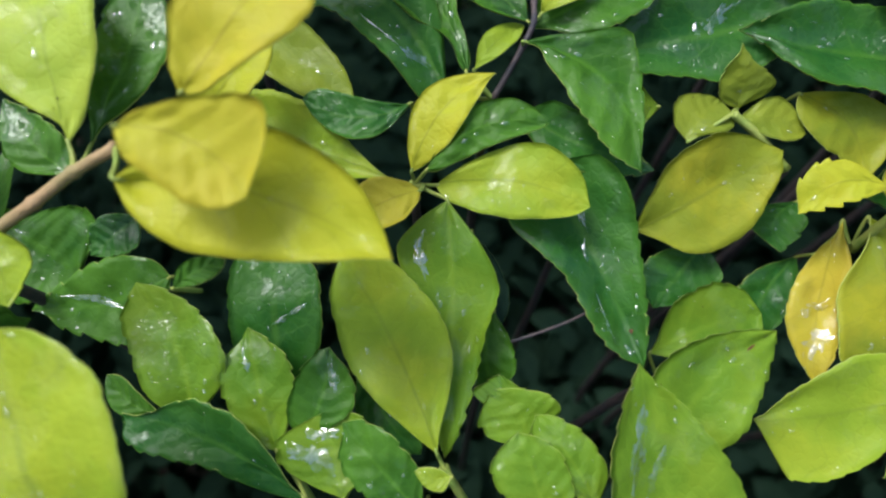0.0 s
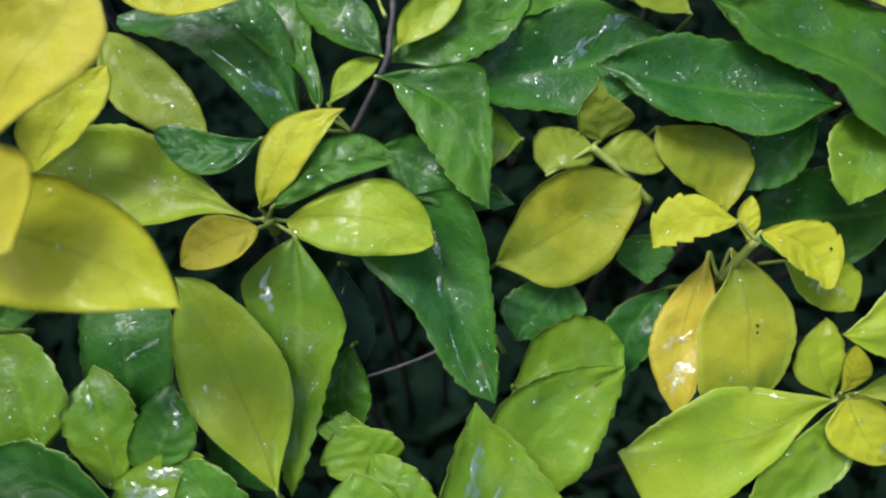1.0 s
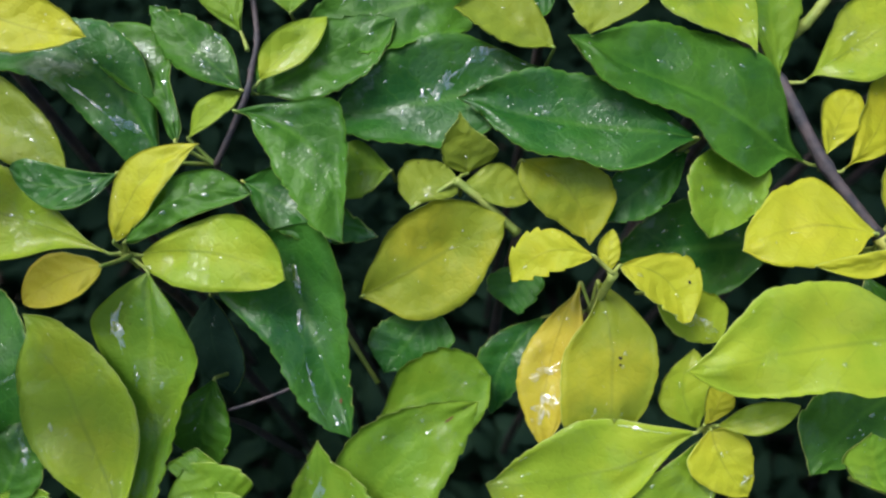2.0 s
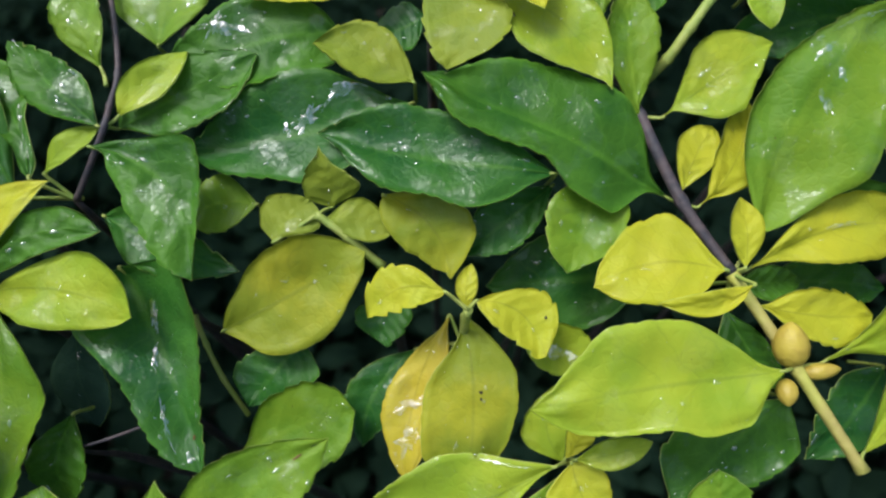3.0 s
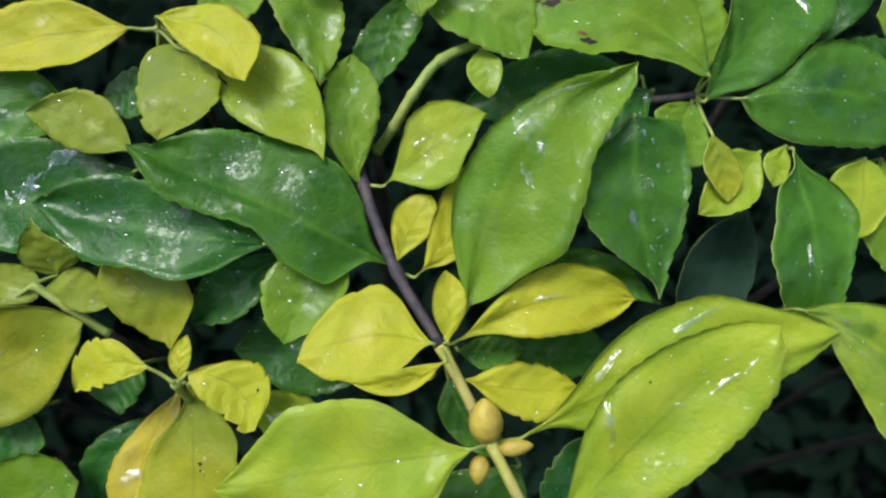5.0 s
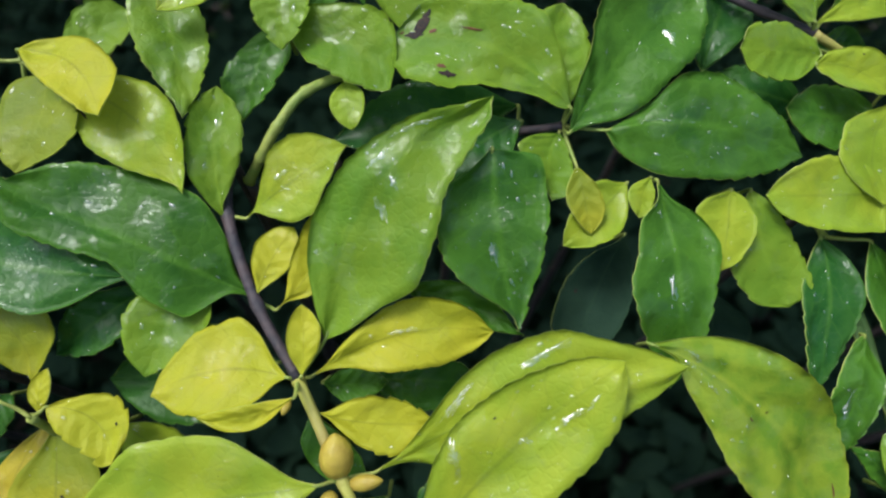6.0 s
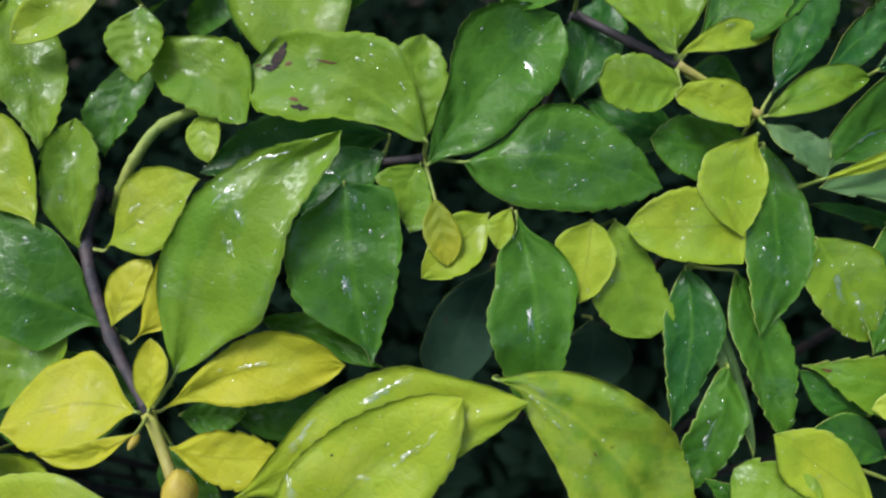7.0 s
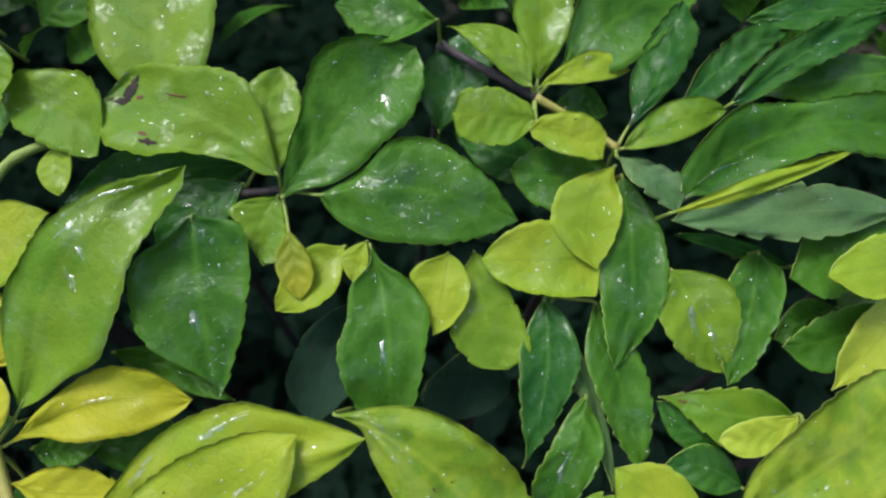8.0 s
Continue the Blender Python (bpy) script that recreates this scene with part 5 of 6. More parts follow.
leaf(sprig, (0.3086, 0.2737, 1.1179), (0.3007, 0.34, 1.1653), (-0.012, -0.582, 0.813), (12.3, 19.9, 24.7, 26.4, 24.0, 17.0, 7.1), (13.3, 20.0, 24.6, 26.5, 24.1, 17.1, 7.2), MID, (0.3088, 0.2852, 1.1015), sway=0.021, arch=0.031, fold=0.204, wave=0.022, teeth=1.3, wet=0.8)
leaf(sprig, (0.4179, 0.2682, 1.1086), (0.4342, 0.307, 1.1363), (-0.01, -0.58, 0.82), (4.2, 10.1, 13.7, 13.3, 11.3, 7.6, 3.1), (2.7, 7.1, 11.3, 13.5, 13.4, 10.0, 4.3), DEEP, (0.4181, 0.2797, 1.0923), sway=0.012, arch=0.053, fold=0.217, wave=0.027, teeth=1.3, wet=1)
sprig = shoot((0.598, 0.327, 0), [(0.5766, 0.1656, 1.022), (0.5561, 0.1687, 1.0488)], "dense wet shoot with serrated leaves")
leaf(sprig, (0.4761, 0.1250, 1.0269), (0.4585, 0.1394, 1.0359), (-0.01, -0.57, 0.82), (1.9, 4.1, 5.3, 5.5, 4.7, 3.0, 1.2), (1.9, 4.1, 5.3, 5.5, 4.7, 3.0, 1.2), GREEN, (0.4761, 0.1365, 1.0105), sway=-0.05, arch=0.06, fold=0.2, wave=0.05, teeth=1.0, wet=0.8)
leaf(sprig, (0.4874, 0.1191, 1.0448), (0.4659, 0.1399, 1.0446), (-0.01, -0.57, 0.82), (7.5, 12.8, 15.0, 15.0, 13.5, 10.5, 6.0), (7.5, 12.8, 15.0, 15.0, 13.5, 10.5, 6.0), MID, (0.4874, 0.1306, 1.0284), sway=0.06, arch=0.06, fold=0.15, wave=0.06, teeth=2.0, wet=0.8)
leaf(sprig, (0.5065, 0.2127, 1.0863), (0.5267, 0.1819, 1.0604), (-0.023, -0.652, 0.758), (6.0, 12.5, 16.2, 15.4, 12.9, 8.7, 3.6), (2.9, 11.9, 14.8, 15.4, 13.9, 10.0, 5.1), MID, (0.5072, 0.2255, 1.071), sway=0.020, arch=0.085, fold=0.181, wave=0.029, teeth=1.3, wet=1.4, pools=[(0.34, -0.07, 0.61, -0.33, 1.9), (0.56, 0.13, 0.73, 0.07, 1.9)])
leaf(sprig, (0.5847, 0.2105, 1.0626), (0.5567, 0.2005, 1.0549), (-0.003, -0.573, 0.819), (1.4, 3.5, 5.8, 7.3, 8.0, 7.5, 3.7), (1.7, 5.0, 7.6, 8.3, 7.4, 5.0, 1.5), GREEN, (0.5821, 0.2198, 1.0494), sway=-0.052, arch=0.035, fold=0.131, wave=0.03, wet=1)
leaf(sprig, (0.6029, 0.2056, 1.0704), (0.5547, 0.1931, 1.0607), (0.001, -0.578, 0.816), (1.8, 4.6, 7.7, 10.1, 11.7, 12.1, 7.8), (2.7, 6.8, 10.3, 11.4, 10.4, 7.5, 3.6), GREEN, (0.6005, 0.2153, 1.0565), sway=0.075, arch=0.047, fold=0.155, wave=0.018, teeth=1.3, wet=1)
leaf(sprig, (0.6045, 0.2105, 1.0827), (0.5685, 0.1753, 1.0574), (-0.008, -0.577, 0.817), (2.7, 6.7, 10.5, 12.2, 11.4, 7.6, 1.3), (2.5, 5.8, 9.3, 11.5, 12.1, 9.8, 3.4), PALE, (0.6047, 0.222, 1.0664), sway=0.038, arch=0.060, fold=0.154, wave=0.037, teeth=0.6, wet=0.3)
leaf(sprig, (0.5192, 0.1317, 1.0497), (0.593, 0.1739, 1.0792), (-0.002, -0.57, 0.822), (8.5, 14.4, 17.6, 19.1, 17.0, 12.5, 5.7), (8.3, 15.1, 18.9, 18.9, 16.3, 11.2, 4.7), MOTTLED, (0.5193, 0.143, 1.0333), sway=-0.031, arch=0.075, fold=0.182, wave=0.027, teeth=1.3, wet=0.8)
leaf(sprig, (0.5483, 0.1635, 1.0618), (0.5177, 0.1559, 1.0564), (0, -0.582, 0.813), (2.8, 4.7, 5.9, 6.3, 6.4, 5.8, 3.6), (1.2, 3.4, 5.3, 6.6, 6.8, 5.7, 3.4), PALE, (0.5561, 0.1687, 1.0488), sway=0.077, arch=0.057, fold=0.202, wave=0.025, wet=0.3)
leaf(sprig, (0.5558, 0.1675, 1.0479), (0.5015, 0.1754, 1.0541), (0.009, -0.572, 0.82), (3.9, 8.2, 11.8, 12.8, 10.0, 5.0, 0.4), (4.2, 8.3, 11.2, 10.9, 8.8, 5.6, 1.9), MID, (0.5561, 0.1687, 1.0488), sway=0.031, arch=0.075, fold=0.219, wave=0.1, teeth=1.8, wet=0.8, marks=[(0.84, -0.17, 0.04, 0.12, RUST)])
leaf(sprig, (0.5286, 0.1614, 1.0396), (0.5022, 0.1759, 1.0497), (-0.01, -0.58, 0.82), (1.5, 3.8, 5.9, 6.7, 6.3, 4.7, 2.2), (1.6, 4.1, 6.1, 6.7, 6.2, 4.5, 2.1), DEEP, (0.5288, 0.173, 1.0233), sway=0.083, arch=0.063, fold=0.123, wave=0.035, wet=1)
leaf(sprig, (0.5343, 0.1483, 1.0304), (0.5044, 0.1563, 1.0358), (-0.01, -0.58, 0.82), (2.4, 5.9, 8.5, 8.8, 7.8, 5.6, 2.6), (1.9, 4.8, 7.6, 8.8, 8.5, 6.5, 3.1), DEEP, (0.5345, 0.1598, 1.0141), sway=-0.118, arch=0.071, fold=0.154, wave=0.024, wet=1)
leaf(sprig, (0.5437, 0.2203, 1.0874), (0.5277, 0.1773, 1.0586), (-0.009, -0.554, 0.832), (10.9, 12.3, 11.3, 10.4, 9.2, 6.8, 3.7), (6.2, 9.5, 11.8, 11.6, 10.4, 7.9, 3.1), GREEN, (0.5436, 0.2315, 1.0708), sway=0.016, arch=0.057, fold=0.091, wave=0.022, teeth=1.3, wet=1)
leaf(sprig, (0.5105, 0.1254, 1.0445), (0.4768, 0.1461, 1.0587), (0, -0.57, 0.82), (1.8, 4.9, 8.3, 10.7, 11.9, 11.2, 5.4), (2.3, 6.0, 9.6, 11.7, 11.8, 9.0, 3.9), LIME, (0.5105, 0.1367, 1.028), sway=-0.001, arch=0.039, fold=0.173, wave=0.048, teeth=0.6, wet=0.6)
sprig = shoot((0.385, 0.419, 0), [(0.419, 0.2964, 1.1318), (0.4391, 0.2803, 1.1289), (0.4555, 0.2671, 1.1268), (0.472, 0.2615, 1.1194), (0.4869, 0.2503, 1.1152)], "pair of leafy tips with small rounded leaves", girth=0.0018, brown=2)
leaf(sprig, (0.4875, 0.2558, 1.1018), (0.4456, 0.247, 1.1071), (0.228, -0.54, 0.81), (2.4, 6.6, 10.8, 13.5, 14.6, 12.4, 7.7), (2.8, 6.9, 10.9, 12.9, 12.8, 10.1, 4.7), GREEN, (0.4883, 0.2538, 1.1122), sway=0.116, arch=0.073, fold=0.13, wave=0.03, teeth=1.3, wet=1)
leaf(sprig, (0.4547, 0.2559, 1.1242), (0.4221, 0.2556, 1.1275), (0.083, -0.616, 0.783), (3.9, 7.5, 10.7, 11.3, 11.1, 10.3, 8.2), (5.9, 7.6, 10.1, 11.4, 11.3, 10.4, 7.9), MID, (0.4555, 0.2671, 1.1268), sway=0.006, arch=0.032, fold=0.105, wave=0.038, teeth=1.3, wet=0.8)
leaf(sprig, (0.4521, 0.2528, 1.1226), (0.4797, 0.2429, 1.1161), (-0.016, -0.576, 0.817), (4.9, 6.1, 8.1, 9.0, 9.3, 9.2, 7.9), (4.3, 6.3, 8.3, 8.8, 7.6, 5.6, 2.8), LIME, (0.4555, 0.2671, 1.1268), sway=0.120, arch=0.066, fold=0.199, wave=0.049, teeth=0.6, wet=0.6, marks=[(0.48, 0.63, 0.02, 0.03, SCAR)])
leaf(sprig, (0.4658, 0.2771, 1.1152), (0.4887, 0.275, 1.114), (-0.01, -0.58, 0.82), (1.5, 3.9, 6.2, 7.2, 7.0, 5.3, 2.5), (1.4, 3.8, 6.0, 7.2, 7.1, 5.5, 2.6), GREEN, (0.472, 0.2615, 1.1194), sway=0.113, arch=0.052, fold=0.167, wave=0.028, wet=1)
leaf(sprig, (0.4532, 0.2662, 1.1322), (0.4208, 0.2863, 1.1461), (0, -0.57, 0.822), (3.1, 5.4, 7.4, 7.2, 6.0, 3.7, 0.8), (3.5, 6.3, 8.3, 7.6, 5.9, 3.3, 0.3), MID, (0.4555, 0.2671, 1.1268), sway=-0.115, arch=0.060, fold=0.135, wave=0.049, wet=0.8)
leaf(sprig, (0.4572, 0.2712, 1.1284), (0.4937, 0.277, 1.1328), (-0.009, -0.57, 0.821), (1.5, 2.8, 4.4, 5.8, 6.5, 5.9, 3.0), (0.8, 2.8, 5.1, 6.3, 6.1, 4.5, 1.9), LIME, (0.4555, 0.2671, 1.1268), sway=0.099, arch=0.067, fold=0.1, wave=0.038, wet=0.6)
leaf(sprig, (0.4637, 0.2779, 1.1276), (0.5262, 0.3112, 1.1521), (-0.008, -0.582, 0.813), (1.0, 8.6, 16.4, 19.1, 18.0, 12.9, 5.2), (6.5, 13.0, 18.1, 17.9, 15.3, 11.3, 6.1), GREEN, (0.4555, 0.2671, 1.1268), sway=0.067, arch=0.088, fold=0.205, wave=0.032, teeth=1.2, wet=1)
leaf(sprig, (0.4575, 0.2771, 1.1274), (0.4619, 0.3228, 1.1611), (-0.013, -0.592, 0.806), (2.8, 6.4, 10.2, 12.7, 12.1, 8.8, 4.0), (3.0, 7.1, 10.8, 12.6, 11.9, 8.6, 3.8), MID, (0.4555, 0.2671, 1.1268), sway=-0.007, arch=0.031, fold=0.193, wave=0.047, teeth=1.3, wet=0.8)
leaf(sprig, (0.4912, 0.2565, 1.1194), (0.5169, 0.3001, 1.1502), (-0.007, -0.575, 0.818), (0.6, 5.5, 9.1, 9.7, 8.9, 6.6, 3.5), (1.5, 4.2, 7.0, 9.0, 9.9, 9.5, 4.2), DEEP, (0.4869, 0.2503, 1.1152), sway=-0.028, arch=0.074, fold=0.14, wave=0.025, teeth=1.3, wet=1)
leaf(sprig, (0.4887, 0.2488, 1.1162), (0.5308, 0.2612, 1.1254), (-0.012, -0.567, 0.823), (2.7, 4.7, 6.8, 7.7, 7.4, 6.3, 3.2), (2.9, 5.3, 7.6, 8.1, 7.0, 5.0, 2.1), MID, (0.4869, 0.2503, 1.1152), sway=0.061, arch=0.075, fold=0.095, wave=0.041, wet=0.8)
leaf(sprig, (0.4848, 0.243, 1.1171), (0.5074, 0.2253, 1.1051), (-0.011, -0.57, 0.822), (0.8, 2.7, 4.8, 7.1, 8.6, 7.3, 4.3), (1.1, 4.5, 6.9, 7.1, 6.2, 4.6, 2.4), UNDER, (0.4869, 0.2503, 1.1152), sway=0.078, arch=0.060, fold=0.09, wave=0.15, teeth=2.2, wet=0.6)
leaf(sprig, (0.4174, 0.2894, 1.1468), (0.3773, 0.2944, 1.15), (-0.01, -0.57, 0.82), (2.4, 6.2, 9.8, 11.7, 11.5, 8.6, 3.7), (2.5, 6.4, 10.1, 11.8, 11.4, 8.3, 3.5), GREEN, (0.419, 0.2964, 1.1318), sway=0.063, arch=0.054, fold=0.095, wave=0.017, teeth=1.3, wet=1)
leaf(sprig, (0.4644, 0.2615, 1.0982), (0.4243, 0.2726, 1.1058), (-0.01, -0.58, 0.81), (3.9, 8.9, 11.2, 10.6, 8.9, 5.9, 2.4), (2.3, 6.0, 9.4, 11.1, 10.7, 7.9, 3.3), DEEP, (0.4645, 0.2731, 1.0819), sway=0.086, arch=0.082, fold=0.104, wave=0.041, teeth=1.3, wet=1)
sprig = shoot((0.651, 0.367, 0), [(0.6207, 0.2387, 1.075), (0.6029, 0.2406, 1.094)], "shoot with long wavy leaves showing pale undersides")
leaf(sprig, (0.5047, 0.2264, 1.1028), (0.5972, 0.2475, 1.1254), (-0.05, -0.622, 0.781), (7.8, 12.8, 15.3, 12.2, 9.8, 11.4, 13.8), (1.2, 9.1, 12.9, 12.3, 11.9, 14.0, 13.2), GREEN, (0.5057, 0.2386, 1.087), sway=0.157, arch=0.055, fold=0.19, wave=0.15, teeth=1.3, wet=1.4, marks=[(0.31, -0.28, 0.006, 0.04, SCAR)], pools=[(0.1, 0.07, 0.36, -0.33, 0.9)])
leaf(sprig, (0.5963, 0.2267, 1.1044), (0.5055, 0.2237, 1.1019), (-0.004, -0.569, 0.822), (3.1, 6.6, 9.8, 11.2, 9.8, 7.2, 3.8), (4.0, 7.3, 9.9, 10.9, 11.1, 8.8, 5.1), UNDER, (0.6029, 0.2406, 1.094), sway=0.001, arch=0.082, fold=0.133, wave=0.15, teeth=8, wet=1.4)
leaf(sprig, (0.5624, 0.2215, 1.0765), (0.5148, 0.2329, 1.0841), (-0.01, -0.58, 0.82), (1.0, 2.5, 3.5, 3.7, 3.2, 2.3, 1.1), (0.8, 2.1, 3.3, 3.7, 3.4, 2.6, 1.2), DEEP, (0.5626, 0.2331, 1.0602), sway=-0.014, arch=0.043, fold=0.198, wave=0.044, wet=1)
leaf(sprig, (0.5971, 0.2242, 1.0972), (0.5522, 0.2082, 1.0861), (-0.002, -0.566, 0.825), (2.6, 6.4, 10.5, 13.5, 15.2, 15.0, 8.5), (3.1, 9.4, 14.1, 15.1, 13.8, 10.0, 4.6), GREEN, (0.6029, 0.2406, 1.094), sway=-0.039, arch=0.064, fold=0.125, wave=0.024, teeth=1.3, wet=1)
leaf(sprig, (0.5972, 0.2052, 1.1008), (0.5577, 0.1999, 1.097), (-0.002, -0.571, 0.821), (2.7, 6.1, 9.5, 11.4, 11.6, 8.8, 3.1), (2.9, 7.6, 11.1, 11.5, 10.1, 7.3, 3.4), LIME, (0.5973, 0.2166, 1.0843), sway=-0.013, arch=0.066, fold=0.098, wave=0.03, teeth=0.6, wet=0.6)
leaf(sprig, (0.5113, 0.2614, 1.126), (0.5596, 0.2901, 1.1443), (0.018, -0.559, 0.829), (1.8, 4.7, 6.7, 7.6, 8.0, 7.2, 4.8), (5.0, 7.4, 8.3, 7.6, 6.3, 4.5, 1.7), DEEP, (0.5115, 0.2729, 1.1096), sway=0.053, arch=0.048, fold=0.128, wave=0.023, teeth=1.3, wet=1)
leaf(sprig, (0.605, 0.2987, 1.1493), (0.5421, 0.2941, 1.1452), (-0.011, -0.573, 0.82), (1.3, 3.6, 5.9, 7.2, 7.7, 6.3, 3.4), (1.6, 4.0, 6.4, 7.4, 7.1, 5.2, 2.2), DEEP, (0.6051, 0.3101, 1.133), sway=0.017, arch=0.080, fold=0.105, wave=0.019, wet=1)
leaf(sprig, (0.5299, 0.26, 1.1285), (0.5996, 0.2922, 1.1507), (-0.002, -0.565, 0.825), (2.7, 5.5, 7.2, 7.3, 6.8, 5.0, 2.4), (3.6, 5.2, 6.2, 7.1, 7.5, 6.0, 2.7), DEEP, (0.53, 0.2715, 1.1121), sway=0.036, arch=0.040, fold=0.082, wave=0.027, teeth=1.3, wet=1)
leaf(sprig, (0.6216, 0.2825, 1.1285), (0.5502, 0.2752, 1.1227), (-0.01, -0.58, 0.82), (2.0, 5.3, 8.4, 10.0, 9.9, 7.3, 3.1), (1.9, 5.0, 8.0, 9.8, 10.1, 7.8, 3.4), GREEN, (0.6218, 0.2941, 1.1122), sway=-0.019, arch=0.081, fold=0.206, wave=0.029, teeth=1.3, wet=1)
# extra narrow blade standing in for the long wavy leaf's rolled underside
leaf(sprig, (0.5018, 0.2213, 1.1081), (0.5756, 0.2415, 1.1225), (0, -0.57, 0.82), (0.9, 2.2, 3.2, 3.3, 3.0, 2.1, 1.0), (1.1, 2.5, 3.3, 3.2, 2.8, 2.0, 0.9), LIME, (0.5019, 0.2327, 1.0917), sway=-0.010, arch=0.055, fold=0.202, wave=0.1, wet=0.6)
sprig = shoot((0.472, 0.416, 0), [(0.4668, 0.2306, 1.0674), (0.4654, 0.2139, 1.0677)], "shaded shoot with long hanging leaves")
leaf(sprig, (0.4619, 0.2102, 1.0661), (0.4854, 0.1506, 1.0241), (-0.004, -0.576, 0.817), (0.3, 2.2, 3.6, 3.7, 3.5, 2.6, 1.1), (1.4, 3.0, 4.1, 3.8, 3.3, 2.6, 1.4), UNDER, (0.4654, 0.2139, 1.0677), sway=0.041, arch=0.035, fold=0.197, wave=0.014, wet=0.6)
leaf(sprig, (0.4789, 0.2075, 1.0727), (0.4936, 0.1549, 1.0354), (-0.009, -0.581, 0.814), (3.2, 6.7, 9.8, 11.0, 10.3, 7.6, 4.1), (3.4, 8.2, 11.3, 11.1, 9.5, 6.5, 2.8), GREEN, (0.4654, 0.2139, 1.0677), sway=0.012, arch=0.062, fold=0.21, wave=0.08, teeth=1.6, wet=1)
leaf(sprig, (0.4588, 0.2086, 1.0741), (0.4486, 0.1556, 1.0365), (-0.017, -0.576, 0.817), (6.4, 10.1, 12.2, 10.5, 7.8, 4.5, 0.7), (4.0, 8.3, 11.2, 10.8, 8.6, 4.9, 0.6), DEEP, (0.4654, 0.2139, 1.0677), sway=0.064, arch=0.051, fold=0.182, wave=0.046, teeth=1.3, wet=1, pools=[(0.58, -0.87, 0.71, -0.73, 0.6)])
leaf(sprig, (0.4743, 0.1781, 1.0507), (0.4534, 0.1398, 1.0229), (-0.018, -0.581, 0.814), (3.3, 8.7, 10.7, 10.4, 9.2, 6.7, 3.4), (3.5, 6.1, 8.7, 10.4, 10.9, 8.5, 3.6), GREEN, (0.4744, 0.1896, 1.0344), sway=0.060, arch=0.067, fold=0.088, wave=0.1, teeth=1.3, wet=1, pools=[(0.69, -0.2, 0.42, -0.13, 1.7)])
leaf(sprig, (0.3799, 0.162, 1.0715), (0.446, 0.1055, 1.0148), (0.027, -0.693, 0.721), (8.2, 15.9, 19.4, 20.4, 18.9, 14.2, 7.0), (1.1, 9.9, 17.0, 22.4, 21.8, 17.1, 9.8), MOTTLED, (0.3839, 0.174, 1.0515), sway=0.148, arch=0.031, fold=0.175, wave=0.12, teeth=1.2, wet=1.4, label="large wet leaf with brown flecks", marks=[(0.8, 0.53, 0.03, 0.02, RUST), (0.4, -0.25, 0.01, 0.02, RUST)], pools=[(0.1, 0.33, 0.15, 0.07, 1.7), (0.22, -0.4, 0.25, -0.4, 1.4)])
# two leaves low in a gap, coloured near black in place of shade
leaf(sprig, (0.3873, 0.2219, 1.0616), (0.364, 0.1785, 1.0301), (-0.013, -0.583, 0.813), (3.4, 9.3, 13.9, 15.0, 13.7, 10.2, 5.1), (1.3, 7.0, 11.8, 13.9, 14.3, 13.7, 7.1), SHADE_TONE, (0.3869, 0.2304, 1.049), sway=-0.044, arch=0.039, fold=0.154, wave=0.038, teeth=0.6, wet=0.3, marks=[(0.52, -0.58, 0.02, 0.04, SCAR)])
leaf(sprig, (0.4318, 0.2153, 1.0302), (0.4212, 0.188, 1.0107), (-0.01, -0.58, 0.81), (7.0, 15.6, 18.5, 17.3, 14.7, 10.2, 4.6), (2.8, 7.6, 12.7, 16.4, 18.3, 17.3, 9.3), SHADE_TONE, (0.4315, 0.2231, 1.0201), sway=0.138, arch=0.041, fold=0.114, wave=0.013, teeth=0.6, wet=0.3)
sprig = shoot((-0.083, 0.207, 0), [(-0.0489, 0.0755, 0.9541), (-0.0572, 0.0851, 0.986)], "cluster of upright young leaves beside dark ones")
leaf(sprig, (-0.0986, 0.1351, 1.0233), (-0.1483, 0.125, 1.0166), (0.01, -0.585, 0.811), (9.8, 14.4, 17.4, 14.4, 10.7, 6.2, 0.6), (8.1, 12.4, 15.4, 14.9, 11.9, 7.9, 3.7), GREEN, (-0.0985, 0.1466, 1.007), sway=0.076, arch=0.046, fold=0.185, wave=0.038, teeth=2.2, wet=1.4, pools=[(0.8, -0.6, 0.34, 0.2, 1.4)])
leaf(sprig, (-0.0851, 0.0875, 0.9985), (-0.1071, 0.1286, 1.0287), (0.032, -0.581, 0.813), (3.8, 8.6, 13.4, 14.7, 13.4, 11.5, 4.8), (3.2, 11.9, 16.0, 15.3, 13.4, 9.8, 5.1), MID, (-0.0854, 0.0991, 0.9822), sway=-0.095, arch=0.076, fold=0.172, wave=0.042, teeth=1.3, wet=0.8, pools=[(0.22, -0.4, 0.17, -0.6, 0.8)])
leaf(sprig, (-0.0562, 0.0807, 0.9972), (-0.0675, 0.1153, 1.0204), (-0.012, -0.56, 0.828), (4.5, 6.8, 9.9, 12.1, 12.3, 9.5, 3.2), (3.2, 6.8, 10.2, 13.2, 12.7, 9.1, 3.9), MID, (-0.0572, 0.0851, 0.986), sway=0.013, arch=0.039, fold=0.158, wave=0.011, teeth=1.3, wet=0.8, pools=[(0.81, 0.33, 0.69, 0.2, 1.7)])
leaf(sprig, (-0.0461, 0.0843, 1.0011), (-0.0386, 0.1082, 1.0191), (-0.015, -0.598, 0.801), (6.2, 8.8, 10.3, 10.6, 9.7, 7.4, 4.2), (3.9, 7.1, 10.3, 11.8, 10.8, 8.2, 2.9), GREEN, (-0.0572, 0.0851, 0.986), sway=-0.060, arch=0.059, fold=0.198, wave=0.029, teeth=1.3, wet=1, pools=[(0.8, -0.13, 0.58, -0.27, 1.9)])
